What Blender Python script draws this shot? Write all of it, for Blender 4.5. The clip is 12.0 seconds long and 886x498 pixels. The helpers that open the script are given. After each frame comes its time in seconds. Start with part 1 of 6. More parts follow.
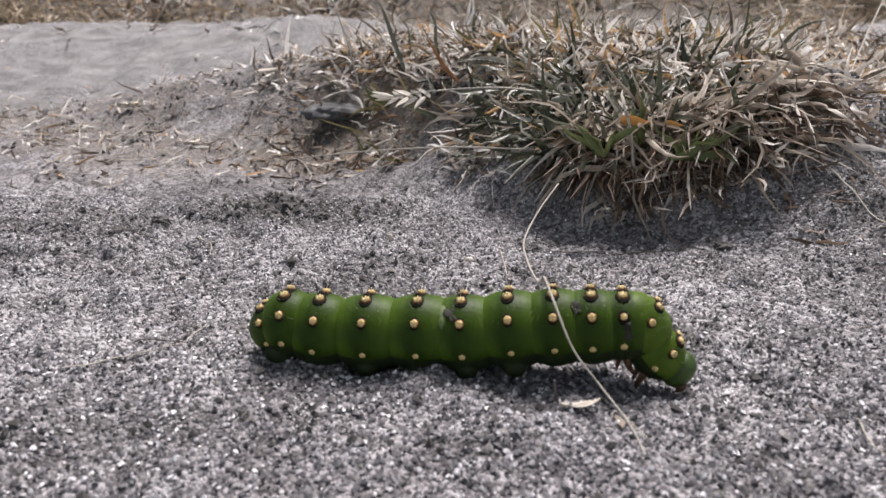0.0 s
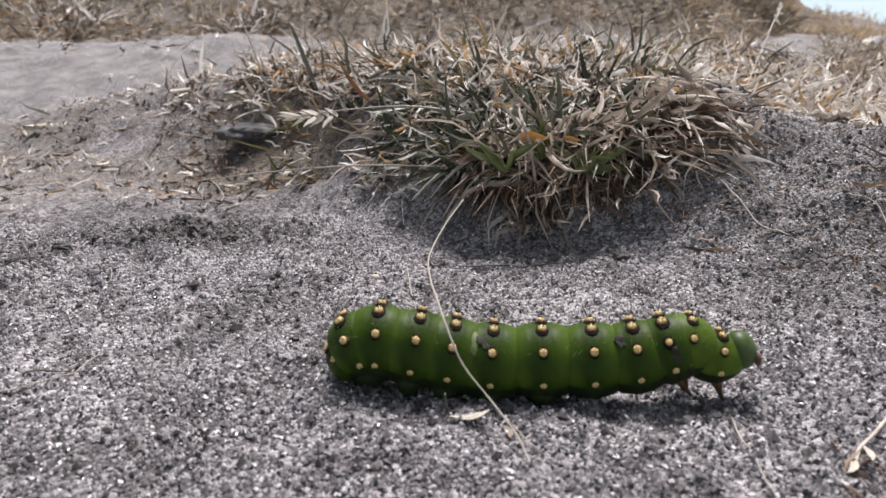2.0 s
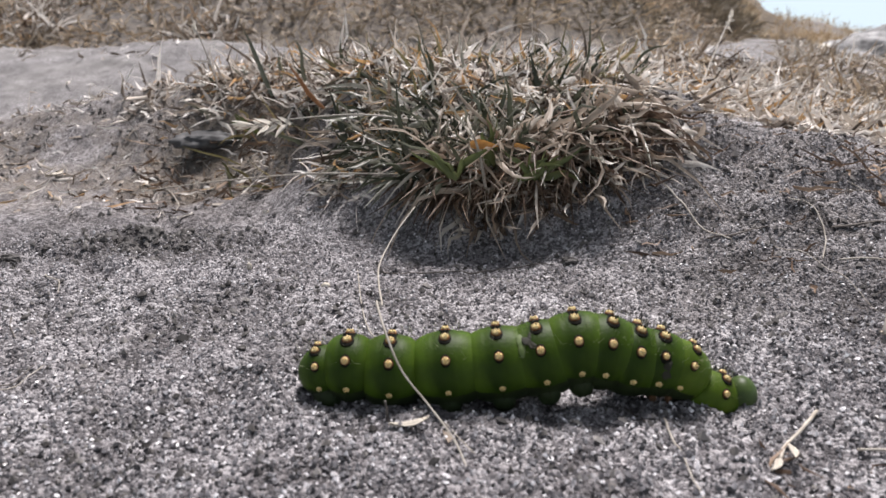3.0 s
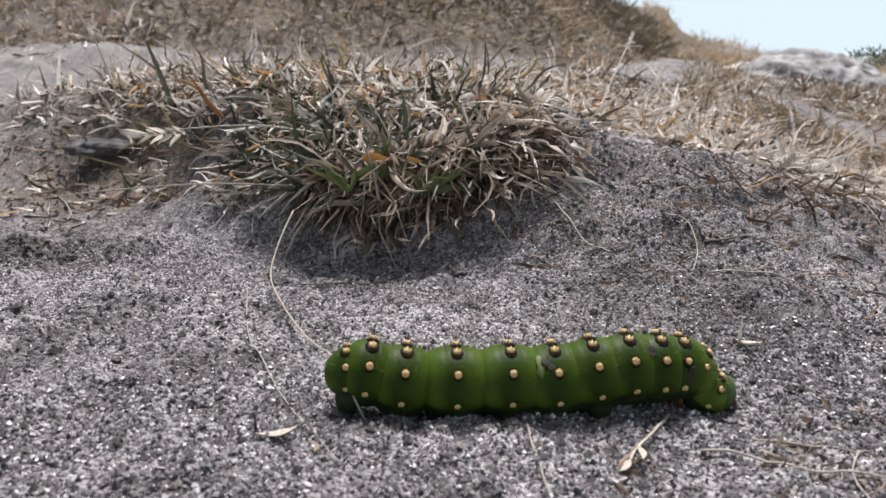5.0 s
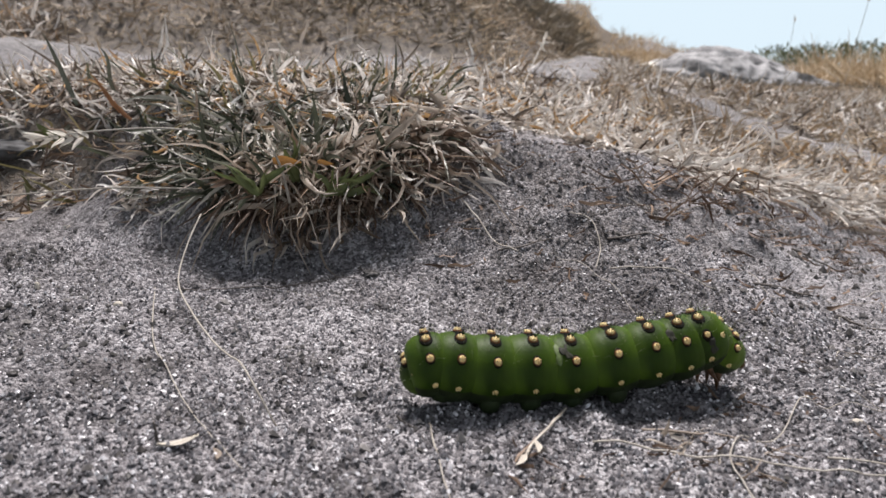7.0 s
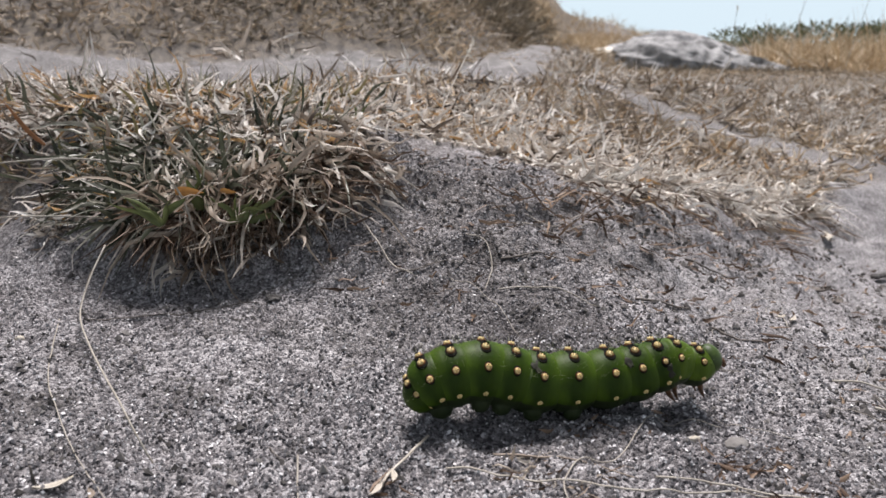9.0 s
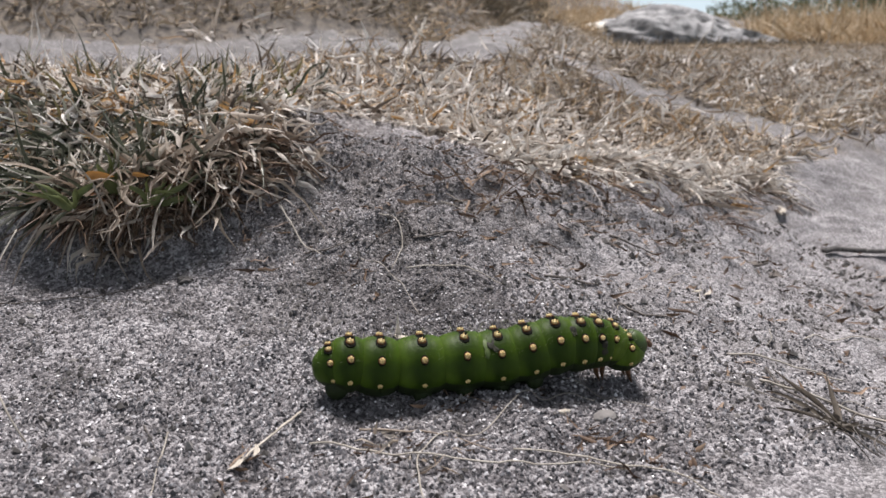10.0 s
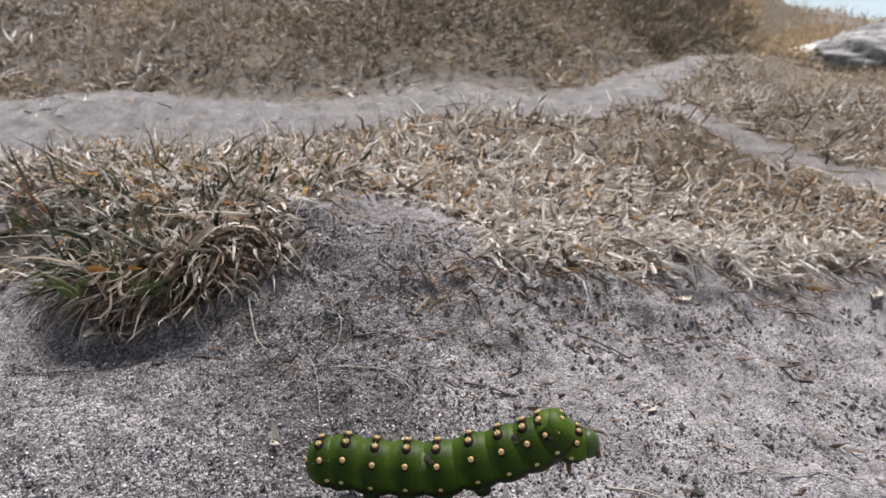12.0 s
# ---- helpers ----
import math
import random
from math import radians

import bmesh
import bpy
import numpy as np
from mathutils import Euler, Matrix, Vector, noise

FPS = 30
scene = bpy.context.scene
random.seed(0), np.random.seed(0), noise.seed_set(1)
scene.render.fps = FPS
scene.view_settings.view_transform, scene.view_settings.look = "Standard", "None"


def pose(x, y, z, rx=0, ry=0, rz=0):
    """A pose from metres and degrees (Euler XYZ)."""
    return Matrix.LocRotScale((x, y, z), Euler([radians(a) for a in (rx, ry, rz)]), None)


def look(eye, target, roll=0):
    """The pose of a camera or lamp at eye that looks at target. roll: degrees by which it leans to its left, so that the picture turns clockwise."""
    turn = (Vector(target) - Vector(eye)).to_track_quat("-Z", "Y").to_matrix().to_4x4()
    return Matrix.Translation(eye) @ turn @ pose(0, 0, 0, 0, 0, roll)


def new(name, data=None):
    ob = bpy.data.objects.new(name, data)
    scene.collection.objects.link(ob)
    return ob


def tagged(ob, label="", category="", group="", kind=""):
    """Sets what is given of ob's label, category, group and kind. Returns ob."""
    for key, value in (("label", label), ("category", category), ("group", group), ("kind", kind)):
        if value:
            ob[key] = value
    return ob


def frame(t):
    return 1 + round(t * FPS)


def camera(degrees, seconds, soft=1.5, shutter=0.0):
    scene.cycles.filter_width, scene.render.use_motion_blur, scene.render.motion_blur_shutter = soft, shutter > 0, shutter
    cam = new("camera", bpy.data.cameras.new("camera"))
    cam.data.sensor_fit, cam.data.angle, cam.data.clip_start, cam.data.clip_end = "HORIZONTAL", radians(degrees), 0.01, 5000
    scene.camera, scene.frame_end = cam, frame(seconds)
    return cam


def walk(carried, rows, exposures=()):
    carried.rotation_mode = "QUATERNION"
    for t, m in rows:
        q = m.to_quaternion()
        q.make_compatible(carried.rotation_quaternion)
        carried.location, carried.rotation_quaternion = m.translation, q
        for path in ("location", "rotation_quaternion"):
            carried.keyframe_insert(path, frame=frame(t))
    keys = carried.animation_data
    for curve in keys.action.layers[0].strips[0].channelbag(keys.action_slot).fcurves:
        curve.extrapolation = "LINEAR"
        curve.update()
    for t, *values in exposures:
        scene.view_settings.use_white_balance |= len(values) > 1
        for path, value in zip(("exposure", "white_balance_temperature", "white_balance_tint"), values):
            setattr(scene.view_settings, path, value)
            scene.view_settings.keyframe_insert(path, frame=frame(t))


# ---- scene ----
cam = camera(60.8, 12.0, soft=1.5)
# a small lens focused just behind the caterpillar
cam.data.dof.use_dof, cam.data.dof.focus_distance, cam.data.dof.aperture_fstop = True, 0.145, 50.0
PATH = [
    (0, (-0.002, -0.003, 0.058), (0.062, 1.914, -0.51), 0.1),
    (0.5, (0.0, -0.004, 0.059), (0.102, 1.913, -0.502), -0.1),
    (1, (0.001, -0.004, 0.059), (0.146, 1.913, -0.493), -0.2),
    (1.5, (0.003, -0.005, 0.059), (0.19, 1.911, -0.481), -0.2),
    (2, (0.004, -0.005, 0.059), (0.235, 1.909, -0.473), -0.3),
    (2.5, (0.006, -0.006, 0.059), (0.274, 1.904, -0.469), -0.4),
    (3, (0.008, -0.007, 0.06), (0.314, 1.899, -0.462), -0.4),
    (3.2, (0.008, -0.007, 0.06), (0.339, 1.897, -0.452), -0.0),
    (5, (0.015, -0.011, 0.061), (0.509, 1.863, -0.433), 1.3),
    (5.5, (0.016, -0.011, 0.061), (0.55, 1.85, -0.437), 1.5),
    (6, (0.018, -0.013, 0.061), (0.597, 1.834, -0.44), 1.5),
    (6.5, (0.019, -0.014, 0.061), (0.636, 1.821, -0.441), 1.6),
    (6.7, (0.018, -0.014, 0.063), (0.66, 1.812, -0.441), 1.7),
    (8.3, (0.023, -0.017, 0.062), (0.746, 1.781, -0.432), 1.2),
    (8.5, (0.024, -0.022, 0.063), (0.757, 1.769, -0.442), 1.4),
    (9, (0.031, -0.025, 0.074), (0.775, 1.751, -0.468), 1.1),
    (9.5, (0.038, -0.029, 0.076), (0.779, 1.739, -0.497), 0.8),
    (10, (0.05, -0.035, 0.075), (0.783, 1.728, -0.521), 0.3),
    (10.5, (0.058, -0.037, 0.076), (0.665, 1.77, -0.528), -0.5),
    (11, (0.076, -0.04, 0.083), (0.436, 1.839, -0.5), -2.1),
    (11.5, (0.1, -0.043, 0.091), (0.369, 1.864, -0.447), -2.5),
    (12, (0.114, -0.055, 0.096), (0.324, 1.861, -0.437), -2.1),
]
walk(cam, [(t, look(eye, target, roll)) for t, eye, target, roll in PATH], exposures=((0, 0.51, 6250, 16), (12, 0.31, 6250, 15)))

# ---- light: a bright, thinly clouded sky with a soft sun high behind the grass ----
world = bpy.data.worlds.new("sky")
scene.world = world
world.use_nodes = True
wn = world.node_tree.nodes
sky = wn.new("ShaderNodeTexSky")
sky.sky_type, sky.sun_disc = "NISHITA", False
SUN_UP, SUN_TURN = 66.0, 20.0
sky.sun_elevation, sky.sun_rotation = radians(SUN_UP), radians(SUN_TURN)
sky.dust_density, sky.air_density, sky.ozone_density = 0.6, 1.0, 1.0
wn["Background"].inputs["Strength"].default_value = 0.05
veil = wn.new("ShaderNodeMix")
veil.data_type = "RGBA"
veil.inputs[0].default_value = 0.75
veil.inputs[7].default_value = (3.7, 3.74, 3.66, 1.0)
world.node_tree.links.new(sky.outputs["Color"], veil.inputs[6])
# bright haze low over the horizon
place = wn.new("ShaderNodeTexCoord")
level = wn.new("ShaderNodeSeparateXYZ")
band = wn.new("ShaderNodeMapRange")
band.inputs["From Min"].default_value, band.inputs["From Max"].default_value = 0.1, 0.4
band.inputs["To Min"].default_value, band.inputs["To Max"].default_value = 0.9, 0.0
haze = wn.new("ShaderNodeMix")
haze.data_type = "RGBA"
haze.inputs[7].default_value = (12.4, 14.8, 15.4, 1.0)
world.node_tree.links.new(place.outputs["Generated"], level.inputs[0])
world.node_tree.links.new(level.outputs["Z"], band.inputs["Value"])
world.node_tree.links.new(band.outputs[0], haze.inputs[0])
world.node_tree.links.new(veil.outputs[2], haze.inputs[6])
world.node_tree.links.new(haze.outputs[2], wn["Background"].inputs["Color"])
sun = new("sun", bpy.data.lights.new("sun", "SUN"))
sun.data.energy, sun.data.angle, sun.data.color = 5.1, radians(24), (1.0, 0.945, 0.87)
sun_way = Vector((math.sin(radians(SUN_TURN)) * math.cos(radians(SUN_UP)), math.cos(radians(SUN_TURN)) * math.cos(radians(SUN_UP)), math.sin(radians(SUN_UP))))
sun.rotation_mode = "QUATERNION"
sun.rotation_quaternion = sun_way.to_track_quat("Z", "Y")

# ---- materials ----
def material(name, rough=0.8, spec=0.3):
    m = bpy.data.materials.new(name)
    m.use_nodes = True
    b = m.node_tree.nodes["Principled BSDF"]
    b.inputs["Roughness"].default_value = rough
    b.inputs["Specular IOR Level"].default_value = spec
    return m, m.node_tree.nodes, m.node_tree.links, b


def ramp(nodes, stops, interp="LINEAR"):
    r = nodes.new("ShaderNodeValToRGB")
    r.color_ramp.interpolation = interp
    els = r.color_ramp.elements
    while len(els) < len(stops):
        els.new(0.5)
    for e, (p, c) in zip(els, stops):
        e.position, e.color = p, (*c, 1.0)
    return r


def texture(nodes, links, kind, scale, detail=2.0):
    co = nodes.new("ShaderNodeTexCoord")
    n = nodes.new(kind)
    n.inputs["Scale"].default_value = scale
    if "Detail" in n.inputs:
        n.inputs["Detail"].default_value = detail
    links.new(co.outputs["Object"], n.inputs["Vector"])
    return n


def blend(nodes, links, kind, fac, a, b):
    m = nodes.new("ShaderNodeMix")
    m.data_type, m.blend_type = "RGBA", kind
    for sock, v in ((m.inputs[0], fac), (m.inputs[6], a), (m.inputs[7], b)):
        if hasattr(v, "is_linked"):
            links.new(v, sock)
        elif isinstance(v, tuple):
            sock.default_value = (*v, 1.0)
        else:
            sock.default_value = v
    return m.outputs[2]


def bump(nodes, links, b, height, strength, distance):
    n = nodes.new("ShaderNodeBump")
    n.inputs["Strength"].default_value, n.inputs["Distance"].default_value = strength, distance
    links.new(height, n.inputs["Height"])
    links.new(n.outputs["Normal"], b.inputs["Normal"])


def sand_material():
    m, n, l, b = material("grey_sand", 0.85, 0.3)
    grain = texture(n, l, "ShaderNodeTexVoronoi", 1550)
    fine = ramp(n, [(0.0, (0.045, 0.0435, 0.045)), (0.2, (0.115, 0.112, 0.115)), (0.5, (0.17, 0.165, 0.169)), (0.8, (0.218, 0.212, 0.217)), (0.94, (0.3, 0.293, 0.298)), (1.0, (0.5, 0.492, 0.494))])
    sep = n.new("ShaderNodeSeparateColor")
    l.new(grain.outputs["Color"], sep.inputs[0])
    l.new(sep.outputs[0], fine.inputs[0])
    mid = texture(n, l, "ShaderNodeTexNoise", 420, 5)
    midr = ramp(n, [(0.36, (0.66, 0.65, 0.655)), (0.55, (1.02, 1.02, 1.02))])
    l.new(mid.outputs["Fac"], midr.inputs[0])
    wide = texture(n, l, "ShaderNodeTexNoise", 26, 5)
    wider = ramp(n, [(0.3, (0.68, 0.67, 0.675)), (0.62, (1.0, 0.995, 0.99))])
    l.new(wide.outputs["Fac"], wider.inputs[0])
    col = blend(n, l, "MULTIPLY", 0.85, fine.outputs[0], midr.outputs[0])
    col = blend(n, l, "MULTIPLY", 0.9, col, wider.outputs[0])
    patch = texture(n, l, "ShaderNodeTexNoise", 110, 5)
    patchr = ramp(n, [(0.34, (0.62, 0.608, 0.605)), (0.56, (1.0, 1.0, 1.0))])
    l.new(patch.outputs["Fac"], patchr.inputs[0])
    col = blend(n, l, "MULTIPLY", 0.9, col, patchr.outputs[0])
    col = blend(n, l, "MULTIPLY", 1.0, col, (1.0, 0.988, 1.012))
    at = n.new("ShaderNodeAttribute")
    at.attribute_name = "litter"
    soil = texture(n, l, "ShaderNodeTexNoise", 160, 6)
    soilr = ramp(n, [(0.3, (0.045, 0.037, 0.032)), (0.5, (0.11, 0.096, 0.083)), (0.72, (0.24, 0.2, 0.155))])
    speck = n.new("ShaderNodeMapRange")
    speck.inputs["To Min"].default_value, speck.inputs["To Max"].default_value = -0.16, 0.16
    l.new(sep.outputs[1], speck.inputs["Value"])
    both = n.new("ShaderNodeMath")
    both.operation = "ADD"
    l.new(soil.outputs["Fac"], both.inputs[0])
    l.new(speck.outputs[0], both.inputs[1])
    l.new(both.outputs[0], soilr.inputs[0])
    col = blend(n, l, "MIX", at.outputs["Fac"], col, soilr.outputs[0])
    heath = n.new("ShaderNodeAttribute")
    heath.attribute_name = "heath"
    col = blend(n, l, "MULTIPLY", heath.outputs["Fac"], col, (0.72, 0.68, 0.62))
    # darker sand on the eroded face and in crumbled patches
    darkening = n.new("ShaderNodeAttribute")
    darkening.attribute_name = "dark_sand"
    col = blend(n, l, "MULTIPLY", darkening.outputs["Fac"], col, (0.47, 0.458, 0.45))
    # paler dry sand, lightened further to offset the slope's turn from the sun
    dry = n.new("ShaderNodeAttribute")
    dry.attribute_name = "dry"
    col = blend(n, l, "MULTIPLY", dry.outputs["Fac"], col, (1.6, 1.6, 1.62))
    pale = n.new("ShaderNodeAttribute")
    pale.attribute_name = "pale"
    dust = texture(n, l, "ShaderNodeTexNoise", 75, 8)
    dustr = ramp(n, [(0.32, (0.14, 0.134, 0.132)), (0.5, (0.22, 0.212, 0.209)), (0.68, (0.34, 0.33, 0.325))])
    l.new(dust.outputs["Fac"], dustr.inputs[0])
    part_dry = n.new("ShaderNodeMath")
    part_dry.operation = "MULTIPLY"
    part_dry.inputs[1].default_value = 0.5
    l.new(dry.outputs["Fac"], part_dry.inputs[0])
    col = blend(n, l, "MIX", part_dry.outputs[0], col, dustr.outputs[0])
    col = blend(n, l, "MIX", pale.outputs["Fac"], col, dustr.outputs[0])
    l.new(col, b.inputs["Base Color"])
    add = n.new("ShaderNodeMath")
    add.operation = "SUBTRACT"
    l.new(mid.outputs["Fac"], add.inputs[0])
    l.new(grain.outputs["Distance"], add.inputs[1])
    bump(n, l, b, add.outputs[0], 1.0, 0.00045)
    return m


def blade_material(name, stops, rough=0.55, through_light=0.2, patches=0.0):
    m, n, l, b = material(name, rough, 0.35)
    geo = n.new("ShaderNodeNewGeometry")
    r = ramp(n, stops)
    l.new(geo.outputs["Random Per Island"], r.inputs[0])
    t = texture(n, l, "ShaderNodeTexNoise", 400, 4)
    tr = ramp(n, [(0.3, (0.62, 0.59, 0.57)), (0.62, (1.0, 1.0, 1.0))])
    l.new(t.outputs["Fac"], tr.inputs[0])
    col = blend(n, l, "MULTIPLY", 0.8, r.outputs[0], tr.outputs[0])
    if patches:
        wide = texture(n, l, "ShaderNodeTexNoise", patches, 3)
        wr = ramp(n, [(0.36, (0.52, 0.49, 0.46)), (0.5, (0.86, 0.82, 0.77)), (0.62, (1.0, 0.93, 0.82))])
        l.new(wide.outputs["Fac"], wr.inputs[0])
        col = blend(n, l, "MULTIPLY", 1.0, col, wr.outputs[0])
    l.new(col, b.inputs["Base Color"])
    tl = n.new("ShaderNodeBsdfTranslucent")
    l.new(col, tl.inputs["Color"])
    mx = n.new("ShaderNodeMixShader")
    mx.inputs[0].default_value = through_light
    l.new(b.outputs[0], mx.inputs[1])
    l.new(tl.outputs[0], mx.inputs[2])
    l.new(mx.outputs[0], n["Material Output"].inputs["Surface"])
    return m


def plain_material(name, a, c, scale, rough=0.7, rel=0.0, spec=0.3):
    """Two colours mixed by noise of that scale, with relief."""
    m, n, l, b = material(name, rough, spec)
    t = texture(n, l, "ShaderNodeTexNoise", scale, 6)
    r = ramp(n, [(0.3, a), (0.7, c)])
    l.new(t.outputs["Fac"], r.inputs[0])
    l.new(r.outputs[0], b.inputs["Base Color"])
    if rel:
        bump(n, l, b, t.outputs["Fac"], 0.7, rel)
    return m


def island_material(name, stops, rough=0.8, spec=0.3, tint=(1.0, 1.0, 1.0)):
    m, n, l, b = material(name, rough, spec)
    geo = n.new("ShaderNodeNewGeometry")
    r = ramp(n, stops)
    l.new(geo.outputs["Random Per Island"], r.inputs[0])
    l.new(blend(n, l, "MULTIPLY", 1.0, r.outputs[0], tint), b.inputs["Base Color"])
    return m


SAND = sand_material()
GRAINS = island_material("sand_grains", [(0.0, (0.02, 0.02, 0.021)), (0.1, (0.045, 0.044, 0.046)), (0.14, (0.12, 0.117, 0.12)), (0.45, (0.18, 0.175, 0.179)), (0.72, (0.27, 0.264, 0.268)), (0.86, (0.5, 0.492, 0.496)), (1.0, (0.95, 0.94, 0.94))], 0.3, 0.6, (1.0, 0.988, 1.012))
CRUMB = island_material("soil_crumbs", [(0.0, (0.05, 0.047, 0.045)), (0.5, (0.12, 0.113, 0.109)), (1.0, (0.26, 0.247, 0.237))], 0.95)
FRINGE = blade_material("bleached_straw", [(0.0, (0.26, 0.21, 0.165)), (0.3, (0.52, 0.465, 0.4)), (0.6, (0.76, 0.71, 0.645)), (1.0, (0.94, 0.92, 0.88))])
DRY = blade_material("dry_grass", [(0.0, (0.09, 0.066, 0.05)), (0.24, (0.26, 0.208, 0.162)), (0.44, (0.53, 0.47, 0.405)), (0.64, (0.8, 0.755, 0.7)), (0.9, (0.95, 0.93, 0.9)), (0.93, (0.5, 0.37, 0.23)), (1.0, (0.42, 0.26, 0.13))])
GREY_BLADE = blade_material("grey_green_grass", [(0.0, (0.03, 0.037, 0.024)), (0.4, (0.082, 0.092, 0.062)), (0.75, (0.19, 0.195, 0.15)), (1.0, (0.46, 0.445, 0.38))], 0.33, 0.25)
GREEN_BLADE = blade_material("green_grass", [(0.0, (0.045, 0.062, 0.026)), (0.5, (0.095, 0.12, 0.046)), (1.0, (0.27, 0.29, 0.1))])
STRAW = blade_material("pale_straw", [(0.0, (0.36, 0.33, 0.285)), (1.0, (0.62, 0.58, 0.515))], 0.5, 0.1)
OLIVE = blade_material("olive_grass", [(0.0, (0.1, 0.1, 0.045)), (0.5, (0.2, 0.18, 0.085)), (1.0, (0.36, 0.3, 0.16))])
DEAD = blade_material("dead_grass", [(0.0, (0.04, 0.034, 0.028)), (0.5, (0.095, 0.08, 0.064)), (1.0, (0.2, 0.174, 0.138))])
RUST = blade_material("rust_leaf", [(0.0, (0.24, 0.1, 0.04)), (1.0, (0.36, 0.17, 0.07))], 0.5, 0.15)
SKIRT = blade_material("withered_straw", [(0.0, (0.1, 0.064, 0.045)), (0.38, (0.23, 0.17, 0.125)), (0.64, (0.49, 0.42, 0.345)), (1.0, (0.85, 0.8, 0.73))], 0.5, 0.3)
TUFT_STRAW = blade_material("tuft_straw", [(0.0, (0.06, 0.046, 0.036)), (0.2, (0.2, 0.16, 0.125)), (0.36, (0.5, 0.44, 0.375)), (0.55, (0.84, 0.79, 0.73)), (0.86, (0.98, 0.96, 0.93)), (0.9, (0.5, 0.34, 0.18)), (1.0, (0.66, 0.4, 0.17))], 0.45, 0.3)
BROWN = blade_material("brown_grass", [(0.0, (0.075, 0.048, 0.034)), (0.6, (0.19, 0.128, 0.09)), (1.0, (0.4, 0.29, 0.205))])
ORANGE = blade_material("orange_leaf", [(0.0, (0.52, 0.23, 0.055)), (1.0, (0.62, 0.33, 0.1))], 0.5, 0.2)
TWIG = plain_material("dark_twig", (0.05, 0.045, 0.042), (0.17, 0.15, 0.135), 900, 0.85, 0.0003)
HUSK = plain_material("pale_husk", (0.36, 0.32, 0.265), (0.62, 0.575, 0.5), 700, 0.6, 0.0002)
SPIKELET = plain_material("pale_spikelet", (0.55, 0.51, 0.43), (0.82, 0.78, 0.7), 700, 0.6)
AWN = blade_material("pale_awns", [(0.0, (0.72, 0.67, 0.58)), (1.0, (0.92, 0.89, 0.82))], 0.6, 0.45)
BANK_DRY = blade_material("bank_grass", [(0.0, (0.28, 0.23, 0.178)), (0.35, (0.42, 0.355, 0.275)), (0.7, (0.56, 0.48, 0.378)), (0.95, (0.7, 0.635, 0.54)), (1.0, (0.54, 0.37, 0.2))], patches=5.0)
BANK_DARK = blade_material("bank_heath", [(0.0, (0.1, 0.085, 0.066)), (0.6, (0.2, 0.168, 0.122)), (1.0, (0.34, 0.28, 0.195))])
GOLD = blade_material("golden_grass", [(0.0, (0.42, 0.29, 0.16)), (0.5, (0.6, 0.46, 0.29)), (1.0, (0.76, 0.64, 0.47))])
TAN = blade_material("tan_grass", [(0.0, (0.4, 0.27, 0.15)), (0.5, (0.62, 0.47, 0.3)), (1.0, (0.8, 0.7, 0.54))])
BUSH = blade_material("bush_leaves", [(0.0, (0.07, 0.085, 0.045)), (0.6, (0.13, 0.15, 0.075)), (1.0, (0.24, 0.25, 0.14))])
ROCK = plain_material("grey_rock", (0.13, 0.13, 0.133), (0.46, 0.46, 0.465), 42, 0.9, 0.008)
CLOD = plain_material("dark_soil", (0.035, 0.033, 0.032), (0.16, 0.152, 0.148), 900, 0.95, 0.0012)
PEBBLE = plain_material("pebble_stone", (0.15, 0.142, 0.136), (0.27, 0.256, 0.246), 300, 0.75, 0.0003)
SLATE = plain_material("dark_stone", (0.05, 0.05, 0.052), (0.13, 0.13, 0.132), 260, 0.85, 0.0006)

# ---- the lie of the land ----
def smooth(a, b, v):
    u = np.clip((v - a) / (b - a), 0, 1)
    return u * u * (3 - 2 * u)


def lattice(ix, iy, seed):
    h = (ix.astype(np.int64) * 374761393 + iy.astype(np.int64) * 668265263 + seed * 974711) & 0x7FFFFFFF
    h = ((h ^ (h >> 13)) * 1274126177) & 0x7FFFFFFF
    return ((h ^ (h >> 16)) & 0xFFFF) / 65535.0


def rough(x, y, size, seed=0, octaves=3):
    """Value noise from -1 to 1 with features of that size."""
    out, amp = 0.0, 1.0
    for k in range(octaves):
        u, v = x / size + 13.7 * k, y / size - 7.1 * k
        i, j = np.floor(u), np.floor(v)
        a, b = u - i, v - j
        a, b = a * a * (3 - 2 * a), b * b * (3 - 2 * b)
        q = [lattice(i + p, j + r, seed + k) for p in (0, 1) for r in (0, 1)]
        out = out + amp * 2 * ((q[0] * (1 - b) + q[1] * b) * (1 - a) + (q[2] * (1 - b) + q[3] * b) * a - 0.5)
        size, amp = size / 2, amp / 2
    return out


def mound_edge(x):
    """Where the front of the grassy mound begins."""
    return 0.10 + 0.9 * np.maximum(0, 0.09 - x) * (x > -0.2) + 0.261 * (x <= -0.2) + 0.45 * np.maximum(0, x - 0.15)


def path_middle(x):
    return 0.505 + 1.4 * np.maximum(0, x - 0.28) - 0.06 * np.minimum(0, x)


def path_half(x):
    return 0.10 - 0.022 * smooth(-0.05, 0.1, x) + 0.3 * np.clip(-x, 0, 0.3) - 0.028 * smooth(0.3, 0.5, x)


def mound_rise(x, y):
    return (y - mound_edge(x)) / 0.075


def bank_depth(x, y):
    return y - path_middle(x) - path_half(x)


